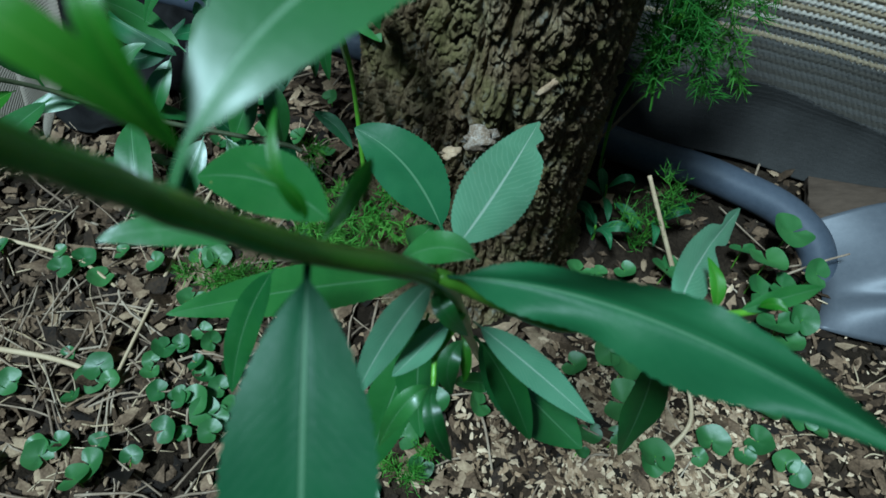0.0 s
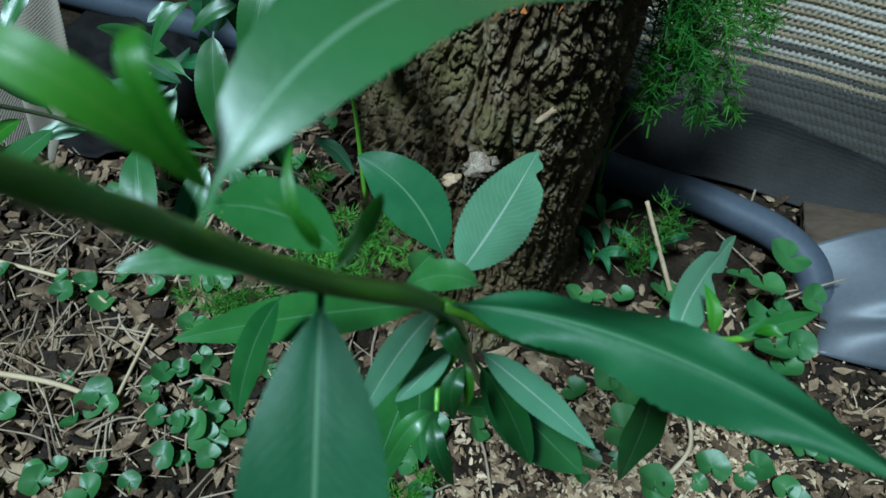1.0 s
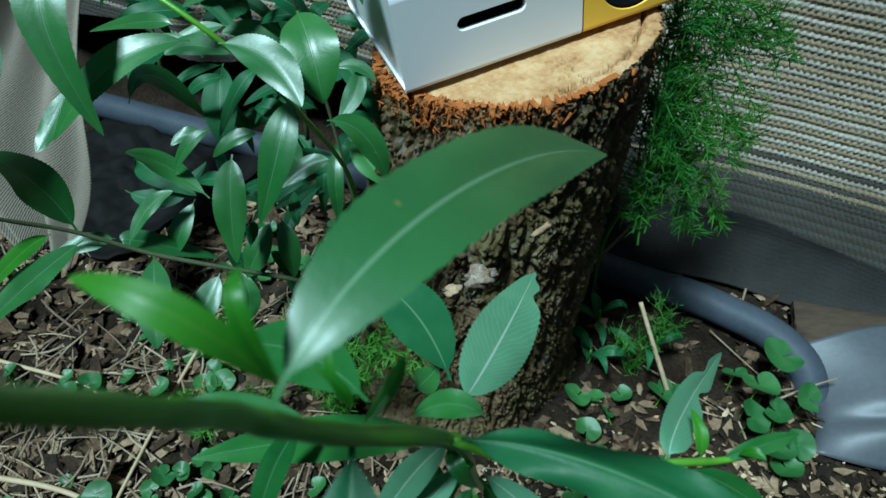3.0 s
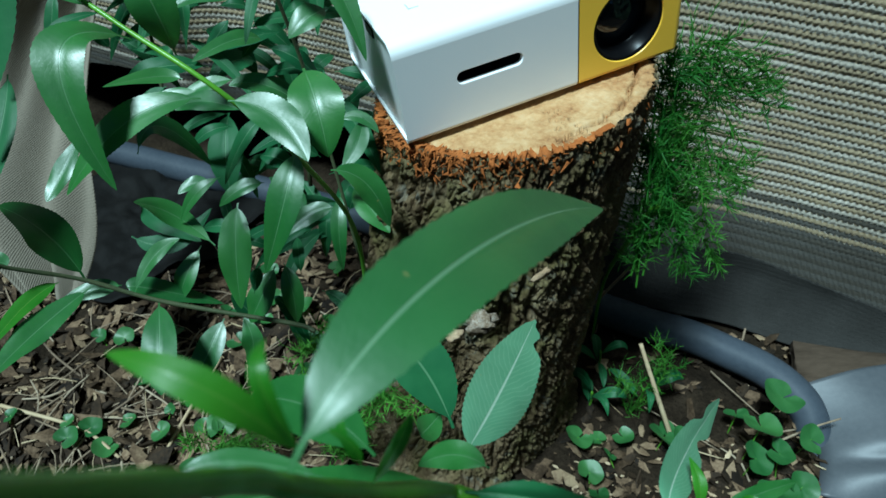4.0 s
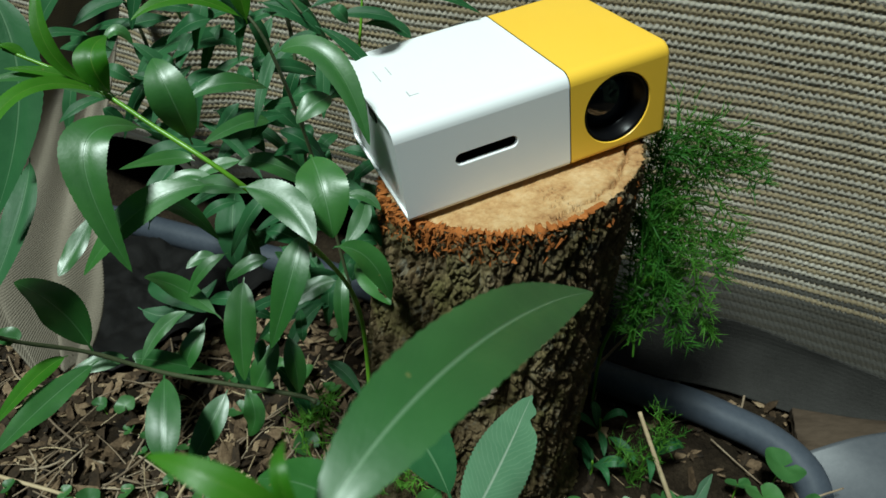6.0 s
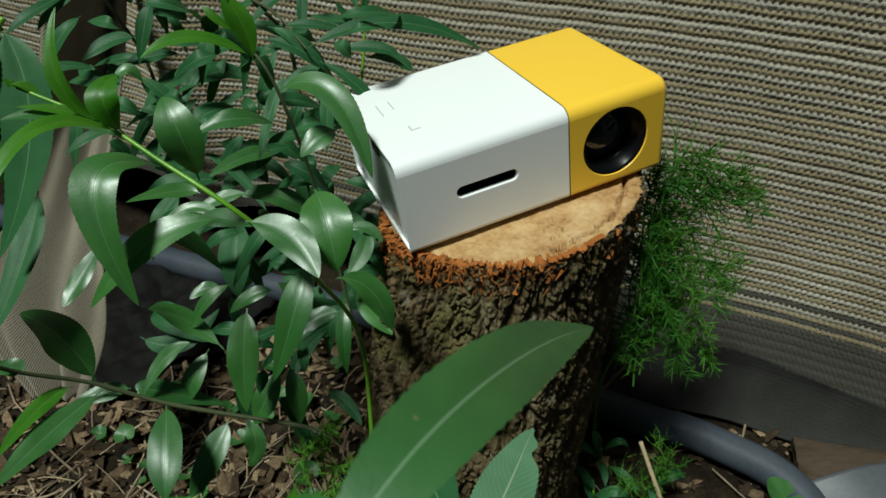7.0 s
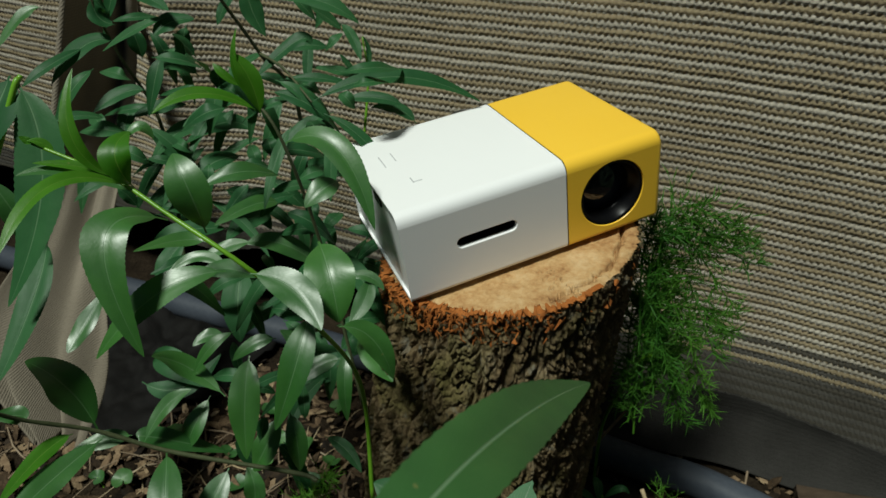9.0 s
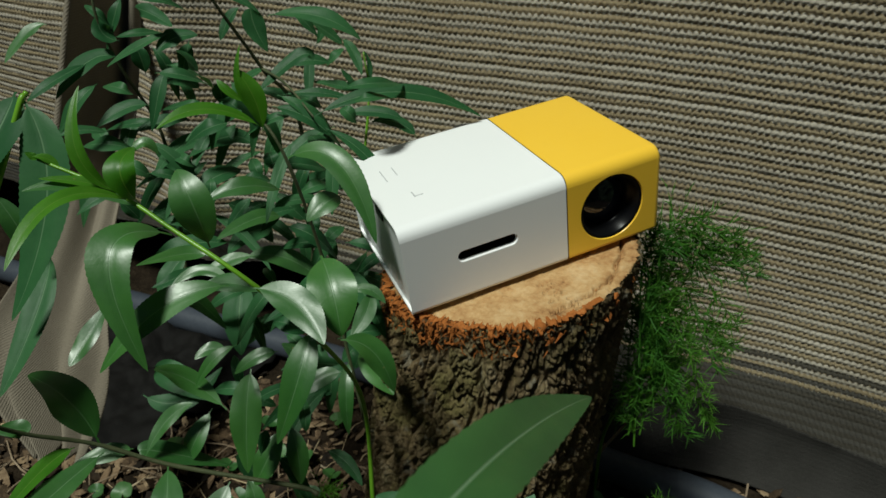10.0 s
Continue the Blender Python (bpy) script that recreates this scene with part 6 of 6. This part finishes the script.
feathery("feathery_seedling", "bright feathery seedling at the foot of the stump", (-0.092, 0.235, 0.0), [(-0.0846, 0.2202, 0.163), (-0.0966, 0.218, 0.15), (-0.0631, 0.1765, 0.148), (-0.0476, 0.19, 0.172), (-0.0384, 0.18, 0.155), (-0.0752, 0.1807, 0.15), (-0.07, 0.205, 0.15), (-0.058, 0.2, 0.14), (-0.088, 0.2, 0.13), (-0.05, 0.195, 0.13)], 0.013, 8, 6)
feathery("feathery_seedling", "low feathery seedling on the litter", (-0.158, 0.23, 0.0), [(-0.18, 0.22, 0.05), (-0.165, 0.215, 0.045), (-0.145, 0.215, 0.055), (-0.128, 0.225, 0.045), (-0.17, 0.205, 0.035)], 0.015, 11, 5)
feathery("feathery_seedling", "green feathery seedling beside a dry stalk", (0.105, 0.27, 0.0), [(0.12, 0.275, 0.06), (0.095, 0.262, 0.05), (0.135, 0.28, 0.045), (0.11, 0.285, 0.07)], 0.015, 9, 2, FERN)
feathery("feathery_seedling", "small feathery seedling among wood chips", (-0.05, 0.118, 0.0), [(-0.06, 0.122, 0.02), (-0.04, 0.115, 0.025), (-0.035, 0.125, 0.02)], 0.010, 10, 4)




def weed_sprig(root, seed, count):
    """A low rosette of small dark lance leaves."""
    rng = random.Random(seed)
    ob = empty("weed_sprig", "low dark green weed sprig in the bare soil", "weed", "weed sprigs")
    ob.location = root
    for k in range(count):
        w = 6.28 * k / count + rng.uniform(-0.4, 0.4)
        ln, up = rng.uniform(0.016, 0.03), rng.uniform(0.02, 0.045)
        out = np.array([math.cos(w), math.sin(w), 0.0])
        a = np.array([0.0, 0.0, up * 0.5])
        me = leaf_mesh(a, a + out * ln * 0.55 + (0, 0, up * 0.45), a + out * ln + (0, 0, up * 0.3), rng.uniform(0.005, 0.009), 0.25, teeth=12, seed=seed * 40 + k, material=DULL, blunt=0.8)
        piece("leaf", me, ob)
    v, f = tube(smooth_line([(0, 0, -0.003), (0.002, 0.001, 0.01), (0, 0, 0.024)], 8), np.full(8, 0.0008), 6)
    piece("stem", mesh_of("stem", v, f, STEM), ob)


for root, seed, count in (((0.076, 0.274, 0.0), 3, 4), ((0.112, 0.276, 0.0), 5, 3), ((0.088, 0.308, 0.0), 7, 4)):
    weed_sprig(root, seed, count)


# ---- round-leaved creeper ----
def round_leaf_mesh(size, seed):
    """A kidney-shaped leaf, cupped, notched at its stalk."""
    rng = random.Random(seed)
    vs, uvs = [(0, 0, 0)], [(0.62, 0.1)]
    n, rings = 36, 4
    for i in range(1, rings + 1):
        for k in range(n):
            a = -math.pi / 2 + 0.16 + (2 * math.pi - 0.32) * k / (n - 1)
            r = size * (i / rings) * (1 - 0.35 * math.exp(-((min(k, n - 1 - k)) / 2.2) ** 2)) * (1 + 0.03 * math.sin(5 * a))
            vs.append((r * math.cos(a), r * math.sin(a) * 0.92, size * (0.22 * (i / rings) ** 2 * (1 + 0.5 * math.sin(2 * a)) - 0.06 * math.sin(3 * a) * i / rings)))
            uvs.append((0.62 + 0.08 * math.cos(a * 6), i / rings))
    fs = [(0, 1 + k, 2 + k) for k in range(n - 1)]
    for i in range(rings - 1):
        for k in range(n - 1):
            p = 1 + i * n + k
            fs.append((p, p + n, p + n + 1, p + 1))
    return mesh_of("round_blade", vs, fs, ROUND, uvs)


round_meshes = [round_leaf_mesh(0.0085, i) for i in range(5)]


def creeper(x, y, z, scale, rng):
    ob = empty("creeper_leaf", "round green creeper leaf on a thin stalk", "creeper", "round-leaved creeper")
    g = ground_height(x, y)
    ob.location = (x, y, g)
    blade = piece("round_blade", rng.choice(round_meshes), ob)
    blade.matrix_local = pose(0, 0, z, rng.gauss(14, 9), rng.gauss(0, 9), rng.uniform(0, 360)) @ Matrix.Scale(scale, 4)
    sway = (rng.uniform(-0.006, 0.006), rng.uniform(-0.006, 0.006))
    v, f = tube(smooth_line([(sway[0], sway[1], -0.002), (sway[0] * 0.4, sway[1] * 0.4, z * 0.5), (0, 0, z)], 7), np.full(7, 0.00045), 5)
    piece("stalk", mesh_of("stalk", v, f, STEM, [(0.6, 0.3)] * len(v)), ob)


rng = random.Random(21)
# the tall clump beside the pipe
for x, y, z, s in ((0.1941, 0.2573, 0.043, 1.60), (0.1756, 0.2384, 0.036, 1.50), (0.2086, 0.2337, 0.030, 1.20), (0.1736, 0.2255, 0.022, 1.35), (0.1877, 0.2267, 0.026, 1.15), (0.1717, 0.2580, 0.022, 0.95), (0.1790, 0.2023, 0.022, 1.45), (0.1947, 0.2051, 0.026, 1.20), (0.1875, 0.1942, 0.016, 1.20), (0.120, 0.243, 0.016, 1.4), (0.135, 0.245, 0.014, 1.0), (0.095, 0.247, 0.012, 0.9), (0.075, 0.186, 0.02, 1.2), (0.086, 0.180, 0.018, 1.5), (0.077, 0.150, 0.03, 1.7), (0.094, 0.125, 0.012, 1.3), (0.130, 0.135, 0.012, 1.2), (0.165, 0.155, 0.012, 1.3)):
    creeper(x, y, z, s, rng)
for cx, cy, sx, sy, n in ((-0.20, 0.15, 0.06, 0.04, 26), (-0.26, 0.14, 0.04, 0.03, 10), (-0.02, 0.125, 0.05, 0.02, 10), (0.14, 0.125, 0.05, 0.018, 11), (-0.26, 0.27, 0.04, 0.03, 14), (-0.14, 0.34, 0.05, 0.04, 22), (-0.17, 0.17, 0.02, 0.02, 14), (0.08, 0.22, 0.03, 0.02, 8)):
    for _ in range(n):
        x, y = rng.gauss(cx, sx), rng.gauss(cy, sy)
        if math.hypot(x + 0.01, y - 0.287) < 0.085:
            continue
        creeper(x, y, rng.uniform(0.006, 0.014), rng.uniform(0.55, 1.15), rng)


# ---- dry stalks and litter ----
def stalk(name, label, pts, r0, r1, material):
    n = 7 * len(pts)
    v, f = tube(smooth_line(pts, n), np.linspace(r0, r1, n), 8)
    tagged(piece(name, mesh_of(name, v, f, material)), label, "dry stalk", "dry stalks")


stalk("dry_stalk", "thick dry tan stalk leaning by the stump", [(0.1310, 0.2433, 0.0030), (0.1130, 0.2650, 0.0420), (0.1020, 0.2835, 0.0660)], 0.0017, 0.0014, STRAW)
stalk("dry_stalk", "short brown dry twig beside the bark", [(0.085, 0.352, 0.012), (0.102, 0.352, 0.05), (0.112, 0.35, 0.075)], 0.0012, 0.0008, TWIG)
stalk("dry_stalk", "pale straw lying on the litter", [(-0.33, 0.272, 0.008), (-0.27, 0.255, 0.007), (-0.236, 0.233, 0.008)], 0.0014, 0.0011, STRAW)
stalk("dry_stalk", "tan straw lying on the litter", [(-0.187, 0.31, 0.012), (-0.205, 0.25, 0.008), (-0.222, 0.165, 0.009)], 0.0013, 0.0011, STRAW)
stalk("dry_stalk", "broad pale straw on the soil", [(-0.31, 0.192, 0.007), (-0.26, 0.183, 0.008), (-0.222, 0.170, 0.007)], 0.0019, 0.0015, STRAW)
stalk("dry_stalk", "forked grey twig among creeper leaves", [(0.19, 0.238, 0.018), (0.215, 0.245, 0.026), (0.236, 0.25, 0.03)], 0.0008, 0.0006, TWIG)
stalk("dry_stalk", "thin reddish twig on the ground", [(-0.165, 0.18, 0.006), (-0.175, 0.155, 0.006), (-0.168, 0.125, 0.006)], 0.0009, 0.0007, TWIG)
stalk("dry_stalk", "curved tan stalk among wood chips", [(0.098, 0.125, 0.005), (0.118, 0.145, 0.012), (0.118, 0.17, 0.02)], 0.0015, 0.0012, STRAW)


def free_spot(x, y):
    # litter is mostly left out of this strip beside the stump
    bare = 0.05 < x < 0.22 and 0.255 < y < 0.36 and noise.noise(Vector((x * 70, y * 70, 0))) < 0.25
    return math.hypot(x + 0.01, y - 0.287) > 0.075 and in_shade_patch(x, y) > 0.93 and not bare


def scatter_flakes(name, label, count, lo, hi, material, place, seed, flat=0.35, lengthen=1.6):
    rng = random.Random(seed)
    vs, fs = [], []
    while count:
        x, y = place(rng)
        if not free_spot(x, y):
            continue
        count -= 1
        s = rng.uniform(lo, hi) * rng.uniform(0.6, 1)
        m = Matrix.Translation((x, y, ground_height(x, y) + rng.uniform(0.0005, 0.0045))) @ Euler((rng.gauss(0, flat), rng.gauss(0, flat), rng.uniform(0, 6.28))).to_matrix().to_4x4()
        n, i0 = rng.choice((4, 5, 6, 7)), len(vs)
        cup, th = rng.uniform(-0.35, 0.35), s * 0.05 + 0.0002
        for layer in (1, -1):
            for k in range(n):
                a = 2 * math.pi * k / n
                r = s * rng.uniform(0.55, 1.25)
                px, py = r * lengthen * math.cos(a), r * math.sin(a) * 0.7
                vs.append(m @ Vector((px, py, cup * (px * px + py * py) / s * 0.5 + layer * th)))
        top, low = i0, i0 + n
        vs.append(m @ Vector((0, 0, th + s * rng.uniform(-0.06, 0.1))))
        c = len(vs) - 1
        for k in range(n):
            q = (k + 1) % n
            fs += [(c, top + k, top + q), (top + k, low + k, low + q, top + q)]
    tagged(piece(name, mesh_of(name, vs, fs, material, smooth=False)), label, "litter", kind="stuff")


def wide(rng):
    return rng.uniform(-0.46, 0.40), rng.uniform(0.06, 0.46)


def left_bed(rng):
    return rng.gauss(-0.22, 0.09), rng.gauss(0.22, 0.09)


def chip_bed(rng):
    return rng.gauss(0.09, 0.065), rng.gauss(0.135, 0.035)


scatter_flakes("dead_leaf_litter", "brown and grey crumbled dead leaves covering the soil", 7000, 0.0018, 0.0075, LITTER, wide, 31)
scatter_flakes("dead_leaf_litter", "larger dry brown leaves on the litter", 240, 0.006, 0.013, LITTER, left_bed, 32, 0.45, 1.9)
scatter_flakes("wood_chips", "pale tan wood chips spread over the soil", 4200, 0.0007, 0.0029, CHIP, chip_bed, 33, 0.4)
scatter_flakes("wood_chips", "scattered pale sawdust chips", 900, 0.001, 0.003, CHIP, wide, 34, 0.4)


def scatter_twigs(name, label, count, material, seed, lo, hi, thick):
    rng = random.Random(seed)
    vs, fs = [], []
    while count:
        x, y = (left_bed if rng.random() < 0.6 else wide)(rng)
        if not free_spot(x, y):
            continue
        count -= 1
        ln, w = rng.uniform(lo, hi), rng.uniform(0, 6.28)
        d = np.array([math.cos(w), math.sin(w), rng.gauss(0, 0.08)]) * ln / 2
        o = np.array([x, y, ground_height(x, y) + rng.uniform(0.002, 0.006)])
        b0 = np.array([rng.gauss(0, 0.08) * ln, rng.gauss(0, 0.08) * ln, 0.04 * ln])
        r = thick * rng.uniform(0.5, 1.3)
        v, f = tube(smooth_line([o - d, o + b0, o + d], 6), np.linspace(r, r * 0.7, 6), 5)
        i = len(vs)
        vs += v
        fs += [tuple(q + i for q in face) for face in f]
    tagged(piece(name, mesh_of(name, vs, fs, material)), label, "litter", kind="stuff")


scatter_twigs("twig_litter", "thin dry twigs lying on the soil", 420, TWIG, 41, 0.012, 0.07, 0.0008)
scatter_twigs("straw_litter", "fine pale straw pieces on the soil", 240, STRAW, 42, 0.008, 0.05, 0.0005)
